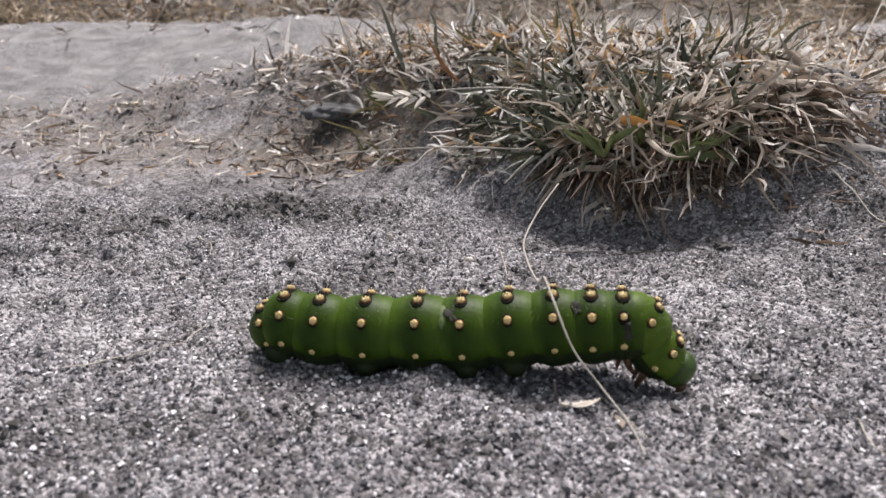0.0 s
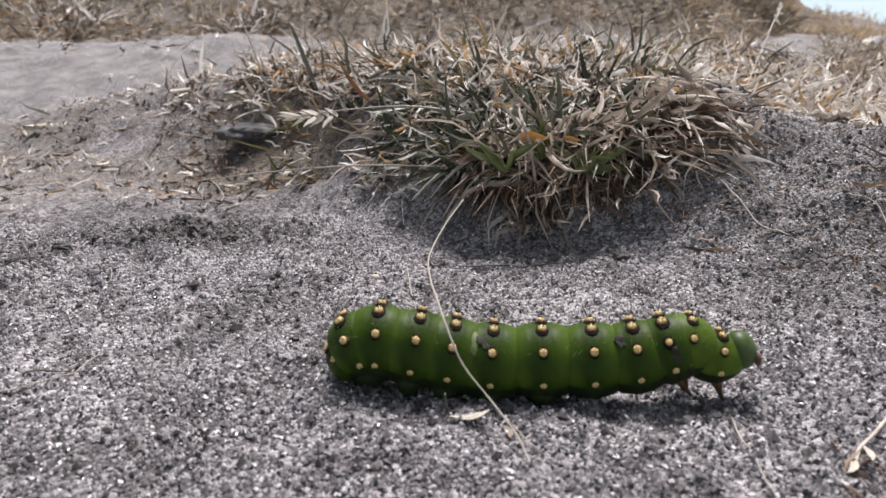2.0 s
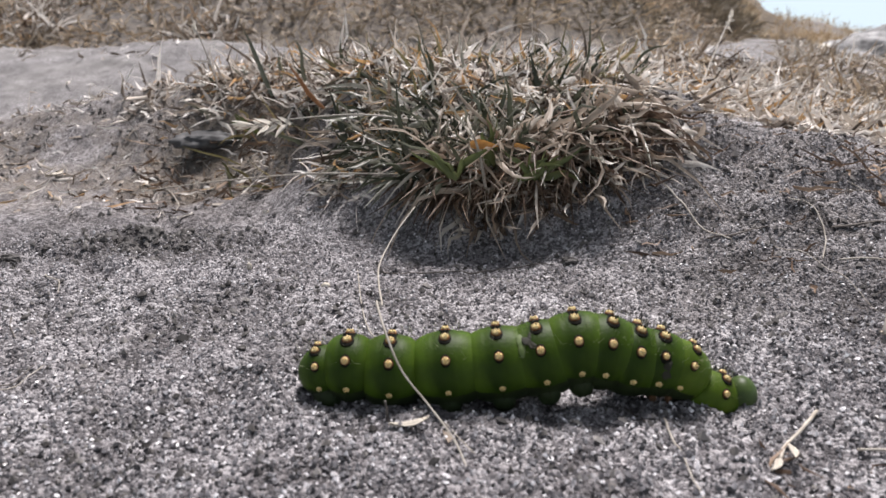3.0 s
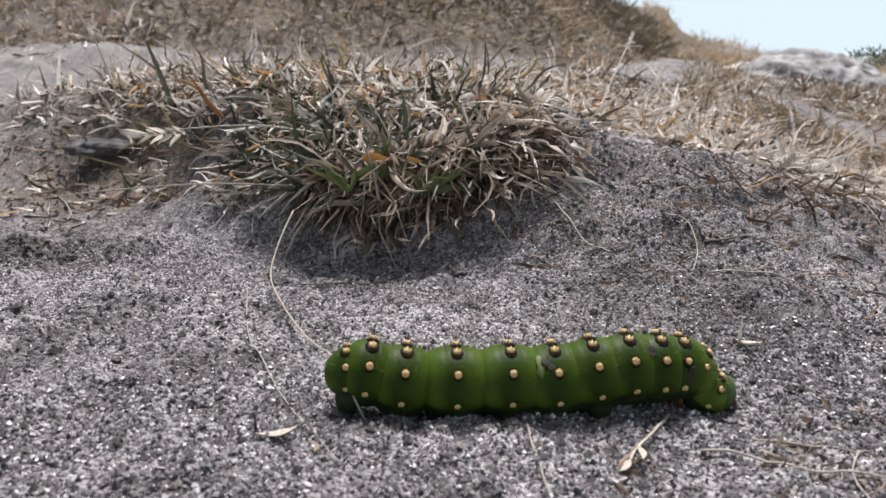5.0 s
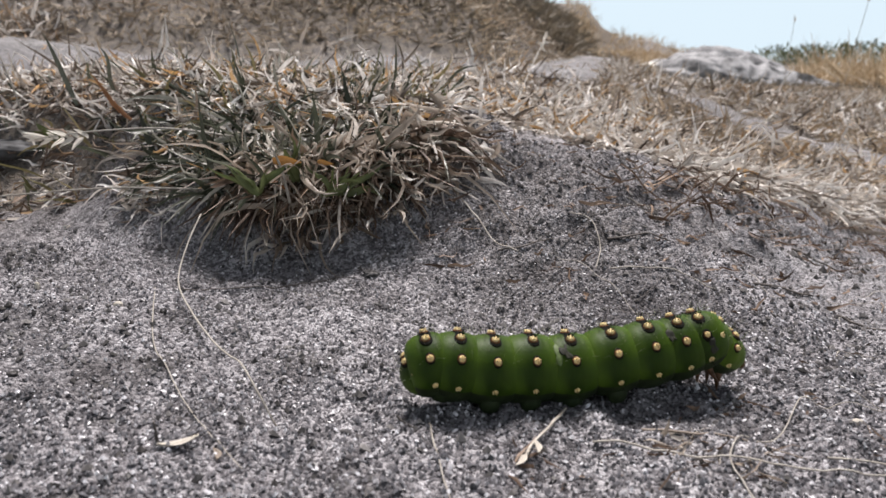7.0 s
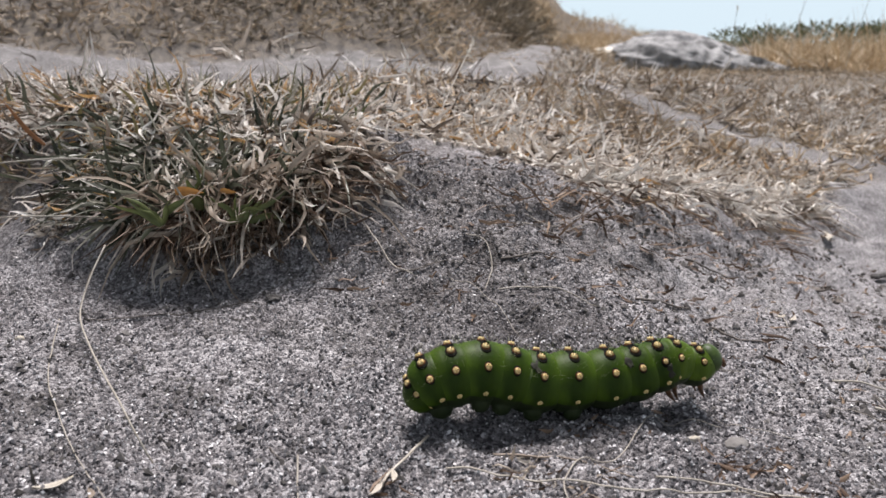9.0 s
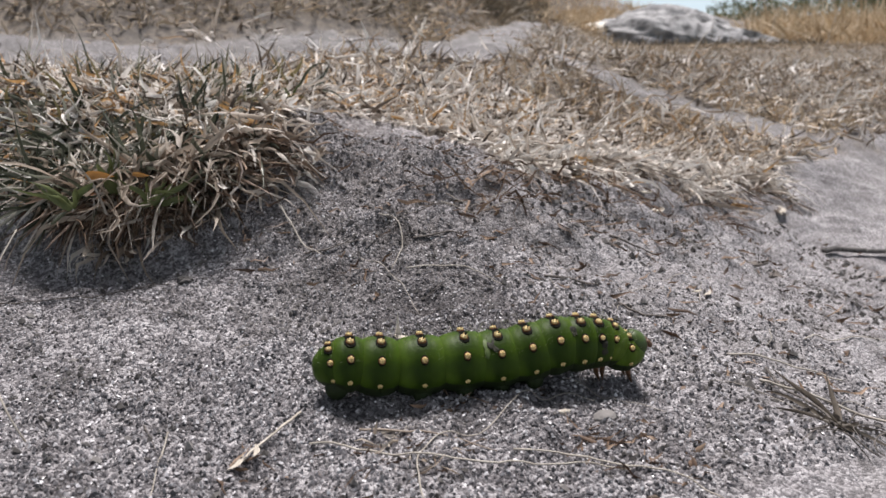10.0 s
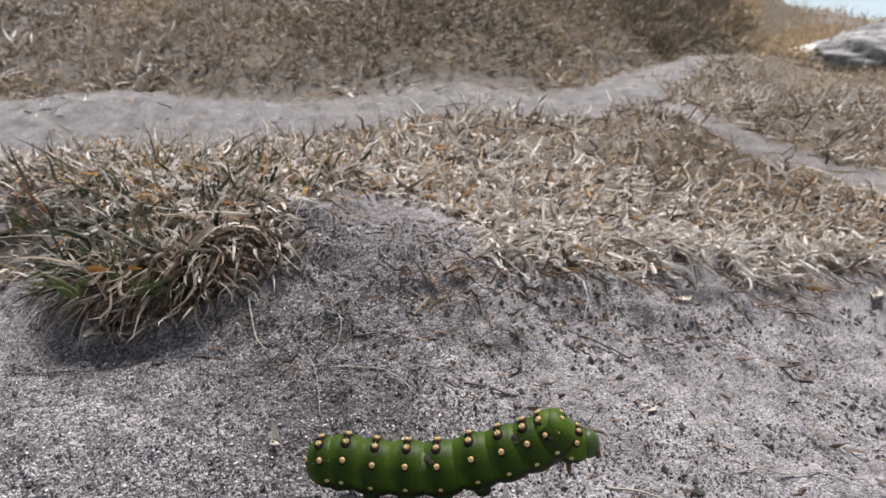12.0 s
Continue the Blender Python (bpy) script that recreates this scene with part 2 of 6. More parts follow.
def land(x, y):
    x, y = np.asarray(x, float), np.asarray(y, float)
    z = 0.012 + 0.003 * smooth(0.06, 0.16, y) + 0.038 * smooth(0.2, 0.58, y) - 0.026 * smooth(0.9, 1.6, y) + 0.017 * smooth(0.12, -0.1, x) * smooth(0.42, 0.64, y)
    z = z - 0.007 * smooth(-0.05, -0.2, x) * smooth(0.2, 0.35, y)
    z = z + 0.003 * smooth(0.055, 0.115, y) * smooth(0.04, 0.1, x) + 0.012 * smooth(0.16, 0.3, y) * smooth(0.1, 0.2, x)
    z = z - 0.045 * smooth(0.11, 0.34, x) * (1 - 0.6 * smooth(0.26, 0.5, y) - 0.4 * smooth(0.5, 0.9, y))
    z = z + 0.019 * smooth(0, 1, mound_rise(x, y)) * (1 - smooth(0.3, 0.44, y - 0.35 * np.maximum(0, x - 0.1))) * smooth(-0.2, -0.05, x)
    for cx, cy, ex, ey, up in ((0.066, 0.186, 0.044, 0.034, 0.010), (0.024, 0.204, 0.024, 0.028, 0.006), (0.028, 0.24, 0.032, 0.028, 0.010), (-0.002, 0.286, 0.042, 0.037, 0.010)):
        r = np.hypot((x - cx) / ex, (y - cy) / ey) + 0.08 * rough(x, y, 0.02, 43)
        z = z + up * smooth(1.3, 0.6, r)
    for cx, cy, ex, ey, top, edge in ((0.052, 0.184, 0.031, 0.026, 0.033, 1.25), (0.064, 0.239, 0.056, 0.042, 0.0505, 1.35)):
        r = np.hypot((x - cx) / ex, (y - cy) / ey) + 0.06 * rough(x, y, 0.015, 45)
        z = z + smooth(edge, 0.56, r) * np.maximum(0, top - z)
    z = z - 0.045 * smooth(0.3, 0.68, x) * smooth(0.2, 0.4, y) * (1 - 0.95 * smooth(-0.18, -0.05, y - path_middle(x)))
    z = z + 0.12 * np.exp(-((x - 2.5) / 0.55) ** 2 - ((y - 3.9) / 0.8) ** 2)
    d = bank_depth(x, y)
    side = 1 - smooth(0.578, 0.606, x / np.maximum(y, 0.1) + 0.02 * rough(x, y, 0.15, 41))
    top = 0.36 - 0.06 * smooth(0.25, 0.45, x / np.maximum(y, 0.1))
    z = z + np.where(d > 0, top * (1 - np.exp(-np.maximum(d, 0) * 0.51 / top)), 0) * side
    z = z + 0.012 * rough(x, y, 0.3, 5) * smooth(0.02, 0.3, d) - 0.004 * (1 - smooth(0.0, 0.05, np.abs(y - path_middle(x)) - path_half(x))) * (y > 0.3)
    z = z + 0.05 * smooth(2.5, 6, np.hypot(x, y)) * (1 + rough(x, y, 2.0, 8))
    return z


def relief(x, y):
    """Lumps and crumbs of the bare sand."""
    near = 1 - smooth(0.5, 1.2, np.hypot(x, y))
    z = 0.0012 * rough(x, y, 0.03, 11, 2)
    z = z + 0.0011 * rough(x, y, 0.008, 12, 3) + 0.0008 * rough(x, y, 0.0032, 14, 2)
    scarp = smooth(0.1, 0.5, mound_rise(x, y)) * (1 - smooth(0.9, 1.3, mound_rise(x, y)))
    z = z + 0.0022 * scarp * rough(x, y, 0.013, 15, 4)
    z = z + 0.0011 * scarp * smooth(0.05, 0.09, x) * rough(0.3 * x, y, 0.005, 18, 2)
    slope = smooth(0.13, 0.18, x) * (1 - smooth(0.35, 0.45, x)) * smooth(1.2, 0.6, mound_rise(x, y))
    z = z + 0.0013 * slope * rough(x, y, 0.011, 16, 3)
    clods = smooth(0.05, 0.5, rough(x, y, 0.009, 17, 2)) * smooth(0.06, 0.02, np.abs(y - 0.155 - 0.2 * (x + 0.06))) * smooth(0.0, -0.03, x)
    path = smooth(0.05, -0.03, np.abs(y - path_middle(x)) - path_half(x)) * (y > 0.25)
    return (z + 0.0018 * clods) * near + path * (0.002 * rough(x, y, 0.07, 19, 3) + 0.0024 * rough(x, y, 0.018, 20, 3))


def height(x, y):
    return land(x, y) + relief(x, y)


# a narrow sandy track that leaves the path
BRANCH = [(0.33, 0.47), (0.332, 0.41), (0.346, 0.37), (0.368, 0.344), (0.392, 0.322), (0.42, 0.30)]


def litter(x, y):
    """1 where dry plants and soil cover the sand."""
    x, y = np.asarray(x, float), np.asarray(y, float)
    wob = 0.3 * rough(x, y, 0.03, 21)
    lobe = np.minimum(np.hypot((x - 0.06) / 0.04, (y - 0.188) / 0.036), np.minimum(np.hypot((x - 0.03) / 0.031, (y - 0.238) / 0.028), np.hypot((x - 0.002) / 0.042, (y - 0.284) / 0.036)))
    mat = np.maximum(smooth(0.72, 1.1, mound_rise(x, y) + wob), smooth(1.05, 0.8, lobe + 0.3 * wob))
    mat = mat * smooth(-0.16, -0.04, x + 0.1 * wob)
    mat = mat * smooth(0.75, 1.15, np.hypot((x - 0.124) / 0.03, (y - 0.18) / 0.046) + 0.4 * wob)
    strip = smooth(0.1, 0.03, np.abs(y - 0.28 + 0.1 * x)) * smooth(0.02, -0.03, x) * smooth(-1.2, 0.1, rough(x, y, 0.04, 23)) * 0.55
    scarp = smooth(0.08, 0.4, mound_rise(x, y)) * smooth(0.065, 0.1, x) * smooth(0.2, 0.13, x) * (0.45 + 0.55 * smooth(-0.5, 0.3, rough(x, y, 0.014, 25)))
    strip = np.maximum(strip, 0.2 * scarp)
    strip = np.maximum(strip, 0.85 * smooth(1.25, 0.7, np.hypot((x + 0.012) / 0.05, (y - 0.243) / 0.03) + 0.3 * wob))
    path = smooth(0.03, -0.03, np.abs(y - path_middle(x)) - path_half(x) + 0.05 * wob)
    left = smooth(-0.06, -0.2, x) * (y < path_middle(x))
    branch = np.full(x.shape, 9.0)
    for (ax, ay), (bx, by) in zip(BRANCH, BRANCH[1:]):
        k = np.clip(((x - ax) * (bx - ax) + (y - ay) * (by - ay)) / ((bx - ax) ** 2 + (by - ay) ** 2), 0, 1)
        branch = np.minimum(branch, np.hypot(x - ax - k * (bx - ax), y - ay - k * (by - ay)))
    path = path * (1 - 0.3 * smooth(0.4, 0.6, x))
    path = np.maximum(path, 0.8 * smooth(0.019, 0.007, branch + 0.03 * wob))
    mat = mat * (1 - path) * (1 - left)
    return np.clip(np.maximum(mat, strip), 0, 1), path, mat


def dark_sand(x, y):
    """1 where the sand is darker: the eroded face and crumbled patches."""
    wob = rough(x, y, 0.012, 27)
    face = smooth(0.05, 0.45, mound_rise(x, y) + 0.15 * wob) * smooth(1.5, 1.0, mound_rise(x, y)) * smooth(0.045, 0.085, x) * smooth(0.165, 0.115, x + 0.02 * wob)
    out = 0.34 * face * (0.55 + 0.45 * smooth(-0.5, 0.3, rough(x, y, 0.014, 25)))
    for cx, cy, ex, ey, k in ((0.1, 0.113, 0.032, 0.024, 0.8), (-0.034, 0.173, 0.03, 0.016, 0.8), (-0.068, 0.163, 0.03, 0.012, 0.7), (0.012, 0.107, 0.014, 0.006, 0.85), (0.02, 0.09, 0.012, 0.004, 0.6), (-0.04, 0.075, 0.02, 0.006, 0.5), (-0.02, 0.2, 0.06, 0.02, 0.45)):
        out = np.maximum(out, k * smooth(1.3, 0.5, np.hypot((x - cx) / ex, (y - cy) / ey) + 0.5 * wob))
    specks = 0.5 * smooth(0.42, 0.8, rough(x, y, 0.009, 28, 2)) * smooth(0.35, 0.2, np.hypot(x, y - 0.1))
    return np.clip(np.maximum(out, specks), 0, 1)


# end of land

def mesh_object(name, verts, faces, mat, parent=None, label="", smooth_shade=True):
    me = bpy.data.meshes.new(name)
    me.from_pydata([tuple(v) for v in verts] if not isinstance(verts, np.ndarray) else verts.tolist(), [], faces if isinstance(faces, list) else faces.tolist())
    for k in (mat if isinstance(mat, (list, tuple)) else [mat]):
        me.materials.append(k)
    if smooth_shade:
        me.shade_smooth()
    ob = new(name, me)
    ob.parent = parent
    if label:
        ob["label"] = label
    return ob


def part(name, bm, mat, parent, label=""):
    me = bpy.data.meshes.new(name)
    bm.to_mesh(me)
    bm.free()
    for k in (mat if isinstance(mat, (list, tuple)) else [mat]):
        me.materials.append(k)
    me.shade_smooth()
    ob = new(name, me)
    ob.parent = parent
    if label:
        ob["label"] = label
    return ob


def spread(lo, hi, step, low_end, high_end, growth=1.13):
    """Even steps from lo to hi that widen outside up to the ends."""
    mid = list(np.arange(lo, hi + step / 2, step))
    up, dn, s = [], [], step
    while (up[-1] if up else hi) < high_end:
        s *= growth
        up.append((up[-1] if up else mid[-1]) + s)
    s = step
    while (dn[-1] if dn else lo) > low_end:
        s *= growth
        dn.append((dn[-1] if dn else mid[0]) - s)
    return np.array(dn[::-1] + mid + up)


def build_ground():
    xs = spread(-0.11, 0.30, 0.0009, -60, 60, 1.09)
    ys = spread(0.03, 0.20, 0.0009, -60, 80, 1.028)
    X, Y = np.meshgrid(xs, ys)
    Z = height(X, Y)
    nx, ny = len(xs), len(ys)
    idx = np.arange(nx * ny).reshape(ny, nx)
    f = np.stack([idx[:-1, :-1], idx[:-1, 1:], idx[1:, 1:], idx[1:, :-1]], -1).reshape(-1, 4)
    ob = mesh_object("ground", np.stack([X, Y, Z], -1).reshape(-1, 3), f, SAND)
    lit, path, _ = litter(X, Y)
    depth = bank_depth(X, Y)
    lit = np.maximum(lit, np.where(depth > -0.02, 0.9, 0))
    lit = np.maximum(lit, 0.8 * smooth(0.5, 1.6, np.hypot(X, Y) + 0.25 * rough(X, Y, 0.25, 47)) * (1 - path))
    # dry: the right slope, its colour also raised for facing off the sun
    for name, v in (("litter", lit), ("dark_sand", dark_sand(X, Y)), ("pale", np.maximum(path * (0.62 + 0.3 * rough(X, 2 * Y, 0.06, 69, 3)) * (Y > 0.25), (0.12 + 0.25 * smooth(0.15, -0.2, X)) * smooth(0.0, 0.05, depth) * smooth(4.0, 2.0, np.hypot(X, Y)))), ("dry", smooth(0.12, 0.155, X) * smooth(0.9, 0.5, np.hypot(X, Y)) * smooth(0.34, 0.28, Y) * (1 - lit)), ("heath", np.maximum(smooth(0.0, 0.08, depth) * smooth(0.6, 0.25, depth) * smooth(-0.25, 0.2, X + 0.1 * rough(X, Y, 0.12, 37)), smooth(0.37, 0.55, X / np.maximum(Y, 0.1) + 0.12 * rough(X, Y, 0.14, 35)) * smooth(0.65, 0.59, X / np.maximum(Y, 0.1)) * (depth > 0.0) * (Y > 0.6) * (Y < 2.5)))):
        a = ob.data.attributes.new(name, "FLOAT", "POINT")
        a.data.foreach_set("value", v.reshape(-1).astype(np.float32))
    return tagged(ob, "grey sandy ground with soil crumbs and grass litter", "ground", kind="structure")


ground = build_ground()

# ---- grass ----
rng = np.random.default_rng(7)


def unit(v):
    return v / np.maximum(np.linalg.norm(v, axis=-1, keepdims=True), 1e-9)


def blades(name, root, way, length, width, droop, mat, parent=None, label="", rings=5, twist=2.0, thick=0.25, curl=0.6, face=None):
    """Folded, drooping blades that taper to a point, in one mesh."""
    n = len(root)
    t = np.linspace(0, 1, rings)[None, :, None]
    way = unit(way)
    length, width = np.broadcast_to(length, n)[:, None, None], np.broadcast_to(width, n)[:, None, None]
    swerve = rng.normal(0, curl, (n, 1, 3))
    sway = rng.normal(0, 0.12 * curl, (n, 1, 3))
    mid = root[:, None, :] + length * (way[:, None, :] * t + (np.array([0, 0, -1.0]) * np.broadcast_to(droop, n)[:, None, None] + swerve) * t * t * 0.5 + sway * np.sin(t * 6.3))
    along = unit(np.gradient(mid, axis=1))
    a = (rng.uniform(0, 2 * math.pi, (n, 1, 1)) if face is None else face + rng.normal(0, 0.35, (n, 1, 1))) + twist * rng.normal(0, 1, (n, 1, 1)) * t
    ref = unit(np.cross(along, np.array([0.31, 0.17, 0.93])))
    other = np.cross(along, ref)
    across = ref * np.cos(a) + other * np.sin(a)
    out = np.cross(across, along)
    w = width * 0.5 * np.clip(1.15 * (1 - t ** 2.2), 0.06, 1) * np.clip(0.6 + 2 * t, 0, 1)
    v = np.stack([mid - across * w + out * w * thick, mid - out * w * thick, mid + across * w + out * w * thick], 2)
    base = (np.arange(n) * rings * 3)[:, None, None]
    k = np.arange(rings - 1)[None, :, None] * 3
    quad = np.array([[0, 1, 4, 3], [1, 2, 5, 4]])
    f = (base[..., None] + k[..., None] + quad[None, None]).reshape(-1, 4)
    return mesh_object(name, v.reshape(-1, 3), f, mat, parent, label)


def scatter(count, x0, x1, y0, y1, keep):
    """Points of the land within a box where keep(x, y) beats a random number."""
    xs, ys = [], []
    got = 0
    while got < count:
        x, y = rng.uniform(x0, x1, count), rng.uniform(y0, y1, count)
        ok = rng.uniform(0, 1, count) < keep(x, y)
        xs.append(x[ok]), ys.append(y[ok])
        got += ok.sum()
        if len(xs) > 60:
            break
    x, y = np.concatenate(xs)[:count], np.concatenate(ys)[:count]
    return np.stack([x, y, height(x, y)], 1)


def clump(n, cx, cy, ex, ey, tight=0.5):
    a, r = rng.uniform(0, 2 * math.pi, n), rng.uniform(0, 1, n) ** tight
    x, y = cx + ex * r * np.cos(a), cy + ey * r * np.sin(a)
    return np.stack([x, y, height(x, y)], 1), np.stack([np.cos(a) * r, np.sin(a) * r, np.zeros(n)], 1)


def noise_ways(n, lean, up):
    return np.stack([rng.normal(lean[0], 0.6, n), rng.normal(lean[1], 0.6, n), rng.uniform(*up, n)], 1)


def rim(x):
    """Front edge of the tuft."""
    return 0.161 + np.where(x < 0.062, 9.0, 6.0) * (x - 0.062) ** 2


def build_tuft():
    tuft = tagged(new("grass_tuft"), "low tuft of dry straw and green grass on the sand mound", "grass")
    # withered straw that hangs down over the front, the nearest blades one by one
    n = 420
    x = 0.033 + 0.053 * rng.beta(1.5, 2.0, n)
    y = rim(x) + rng.uniform(-0.002, 0.008, n)
    root = np.stack([x, y, height(x, y) + rng.uniform(0.0, 0.0055, n)], 1)
    way = np.stack([(x - 0.062) * 20 + rng.normal(0, 0.75, n), -1.0 + rng.normal(0, 0.35, n), rng.uniform(0.0, 0.85, n)], 1)
    long, wide, droop = rng.uniform(0.0100, 0.0205, n) * np.where(x > 0.074, 0.7, 1.0), rng.uniform(0.0008, 0.0018, n), rng.uniform(0.7, 1.9, n)
    for i in range(120):
        blades("blade", root[i:i + 1], way[i:i + 1], long[i:i + 1], wide[i:i + 1], droop[i:i + 1], SKIRT, tuft, rings=8, curl=1.0)
    tagged(blades("straw_skirt", root[120:], way[120:], long[120:] * 0.8, wide[120:], droop[120:], SKIRT, tuft, "drooping straw-coloured dry grass", rings=6), kind="stuff")
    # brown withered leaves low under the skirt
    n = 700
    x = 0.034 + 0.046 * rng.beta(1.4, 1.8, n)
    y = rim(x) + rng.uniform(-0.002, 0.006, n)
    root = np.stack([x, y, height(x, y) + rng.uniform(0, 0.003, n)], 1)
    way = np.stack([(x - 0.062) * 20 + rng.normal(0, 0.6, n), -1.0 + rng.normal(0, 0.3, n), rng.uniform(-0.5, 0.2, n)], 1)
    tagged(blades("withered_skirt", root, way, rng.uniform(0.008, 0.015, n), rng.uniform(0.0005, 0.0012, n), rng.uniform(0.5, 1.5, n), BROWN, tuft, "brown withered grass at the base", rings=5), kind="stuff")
    # short dead blades that lie on the sand before the tuft
    n = 230
    x = rng.uniform(0.038, 0.09, n)
    y = rim(x) + rng.uniform(-0.011, 0.001, n)
    root = np.stack([x, y, height(x, y) + rng.uniform(0, 0.002, n)], 1)
    way = np.stack([(x - 0.062) * 24 + rng.normal(0, 0.6, n), -1.0 + rng.normal(0, 0.3, n), rng.uniform(-0.05, 0.45, n)], 1)
    tagged(blades("fallen_skirt", root, way, rng.uniform(0.004, 0.0115, n), rng.uniform(0.0007, 0.0015, n), rng.uniform(0.3, 1.0, n), SKIRT, tuft, "dead blades lying on the sand", rings=6, curl=0.7), kind="stuff")
    # curled dry mass over the cushion
    for k, cx, cy, ex, ey in ((1600, 0.056, 0.19, 0.031, 0.034), (520, 0.024, 0.2, 0.018, 0.022), (1000, 0.03, 0.24, 0.03, 0.026), (650, 0.006, 0.284, 0.036, 0.032), (1300, 0.07, 0.24, 0.045, 0.03)):
        root, o = clump(k, cx, cy, ex, ey)
        root[:, 2] += rng.uniform(0, 0.003, k)
        tagged(blades("straw_mass", root, o * 0.9 + noise_ways(k, (0, -0.15), (-0.1, 0.42)), rng.uniform(0.005, 0.0115, k) * (1.1 - 0.45 * np.hypot(o[:, 0], o[:, 1])), rng.uniform(0.0006, 0.0015, k), rng.uniform(0.0, 1.6, k), TUFT_STRAW, tuft, rings=7, curl=1.0), kind="stuff")
    # upright straw along the crest
    for k, cx, cy, ex, ey, hi in ((110, 0.075, 0.24, 0.045, 0.026, 0.02), (110, 0.03, 0.246, 0.04, 0.026, 0.019), (80, -0.002, 0.28, 0.034, 0.026, 0.019), (60, 0.062, 0.2, 0.032, 0.02, 0.014)):
        root, o = clump(k, cx, cy, ex, ey)
        tagged(blades("upright_straw", root, o * 0.8 + noise_ways(k, (0.05, -0.1), (0.25, 1.1)), rng.uniform(0.45 * hi, 0.95 * hi, k) * (1.1 - 0.45 * np.hypot(o[:, 0], o[:, 1])), rng.uniform(0.0009, 0.0018, k), rng.uniform(0.1, 0.8, k), TUFT_STRAW, tuft, rings=6, curl=0.5), kind="stuff")
    # grey-green growth, densest in front
    for k, cx, cy, ex, ey, lx, hi in ((120, 0.029, 0.195, 0.014, 0.016, -0.9, 0.018), (230, 0.043, 0.17, 0.013, 0.006, -0.5, 0.02), (170, 0.064, 0.166, 0.015, 0.006, 0.5, 0.017), (170, 0.053, 0.178, 0.03, 0.012, 0.0, 0.018), (110, 0.064, 0.195, 0.026, 0.016, 0.2, 0.014), (60, 0.03, 0.23, 0.04, 0.02, -0.1, 0.015), (30, 0.0, 0.268, 0.034, 0.026, -0.2, 0.015), (40, 0.075, 0.238, 0.04, 0.016, 0.1, 0.019)):
        root, o = clump(k, cx, cy, ex, ey)
        tagged(blades("grey_green_growth", root, o * 0.8 + noise_ways(k, (lx, -0.3), (0.3, 1.2)), rng.uniform(0.45 * hi, 0.95 * hi, k), rng.uniform(0.0009, 0.0019, k), rng.uniform(0.2, 1.1, k), GREY_BLADE, tuft, rings=7, curl=0.6), kind="stuff")
    # olive and tan blades among the straw
    for k, cx, cy, ex, ey in ((80, 0.058, 0.2, 0.034, 0.028), (70, 0.015, 0.235, 0.04, 0.03), (80, 0.07, 0.235, 0.045, 0.025)):
        root, o = clump(k, cx, cy, ex, ey)
        tagged(blades("olive_growth", root, o * 0.8 + noise_ways(k, (0, -0.1), (0.3, 1.2)), rng.uniform(0.007, 0.015, k), rng.uniform(0.0008, 0.0015, k), rng.uniform(0.2, 1.0, k), OLIVE, tuft, rings=6, curl=0.5), kind="stuff")
    # fresh green shoots
    for cx, cy, cz, k, lx in ((0.0362, 0.1495, 0.0325, 8, -0.3), (0.0525, 0.1505, 0.0315, 9, 0.7), (0.045, 0.156, 0.034, 4, 0.0), (-0.012, 0.245, 0.046, 3, -0.2), (0.098, 0.2, 0.041, 2, 0.2)):
        cz = float(height(cx, cy)) + 0.001 if k < 4 else cz
        for i in range(k):
            blades("green_blade", np.array([[cx + rng.normal(0, 0.0015), cy + rng.normal(0, 0.001), cz]]), np.array([[lx + rng.normal(0, 0.5), rng.uniform(-0.6, 0.1), 1.0]]),
                   rng.uniform(0.007, 0.0135), rng.uniform(0.0011, 0.0019), rng.uniform(0.1, 0.7), GREEN_BLADE, tuft, "fresh green blade", rings=7, twist=0.3, curl=0.35, face=math.pi / 2)
    # orange and rusty withered leaves
    for a, b, wide, mat in (((0.0395, 0.1515, 0.0394), (0.045, 0.151, 0.0396), 0.0021, ORANGE), ((0.0495, 0.153, 0.0388), (0.053, 0.153, 0.038), 0.0012, ORANGE), ((0.0095, 0.21, 0.043), (-0.0025, 0.2118, 0.0555), 0.0014, RUST), ((0.0385, 0.158, 0.035), (0.043, 0.155, 0.0325), 0.0012, RUST)):
        a, b = np.array(a), np.array(b)
        blades("orange_leaf", a[None], (b - a)[None], np.linalg.norm(b - a), wide, 0.1, mat, tuft, "withered orange leaf", rings=7, twist=0.1, curl=0.15, face=math.pi / 2)
    # a few tall blades that stand out of the crest
    for a, b in (((0.0062, 0.236, 0.047), (0.0008, 0.2277, 0.0645)), ((-0.006, 0.235, 0.045), (-0.014, 0.24, 0.068)), ((0.084, 0.248, 0.045), (0.0885, 0.25, 0.0685)), ((0.09, 0.248, 0.046), (0.097, 0.25, 0.064))):
        a, b = np.array(a), np.array(b)
        blades("tall_blade", a[None], (b - a)[None], np.linalg.norm(b - a), 0.0015, 0.25, GREY_BLADE if a[0] < 0.05 else DRY, tuft, "tall pale grass blade", rings=8, twist=0.4, curl=0.25)
    return tuft


build_tuft()


def mat_keep(x, y):
    mat = litter(x, y)[2]
    return np.where(mat > 0.45, mat, 0)


def grass_patch(name, count, box, keep, long, wide, lean, mat, label, lift=(0.1, 0.9), rings=4, droop=(0.2, 1.0)):
    root = scatter(count, *box, keep)
    n = len(root)
    way = np.stack([rng.normal(lean[0], 0.8, n), rng.normal(lean[1], 0.8, n), rng.uniform(*lift, n)], 1)
    ob = blades(name, root, way, rng.uniform(*long, n), rng.uniform(*wide, n), rng.uniform(*droop, n), mat, None, "", rings)
    return tagged(ob, label, "grass", kind="stuff")


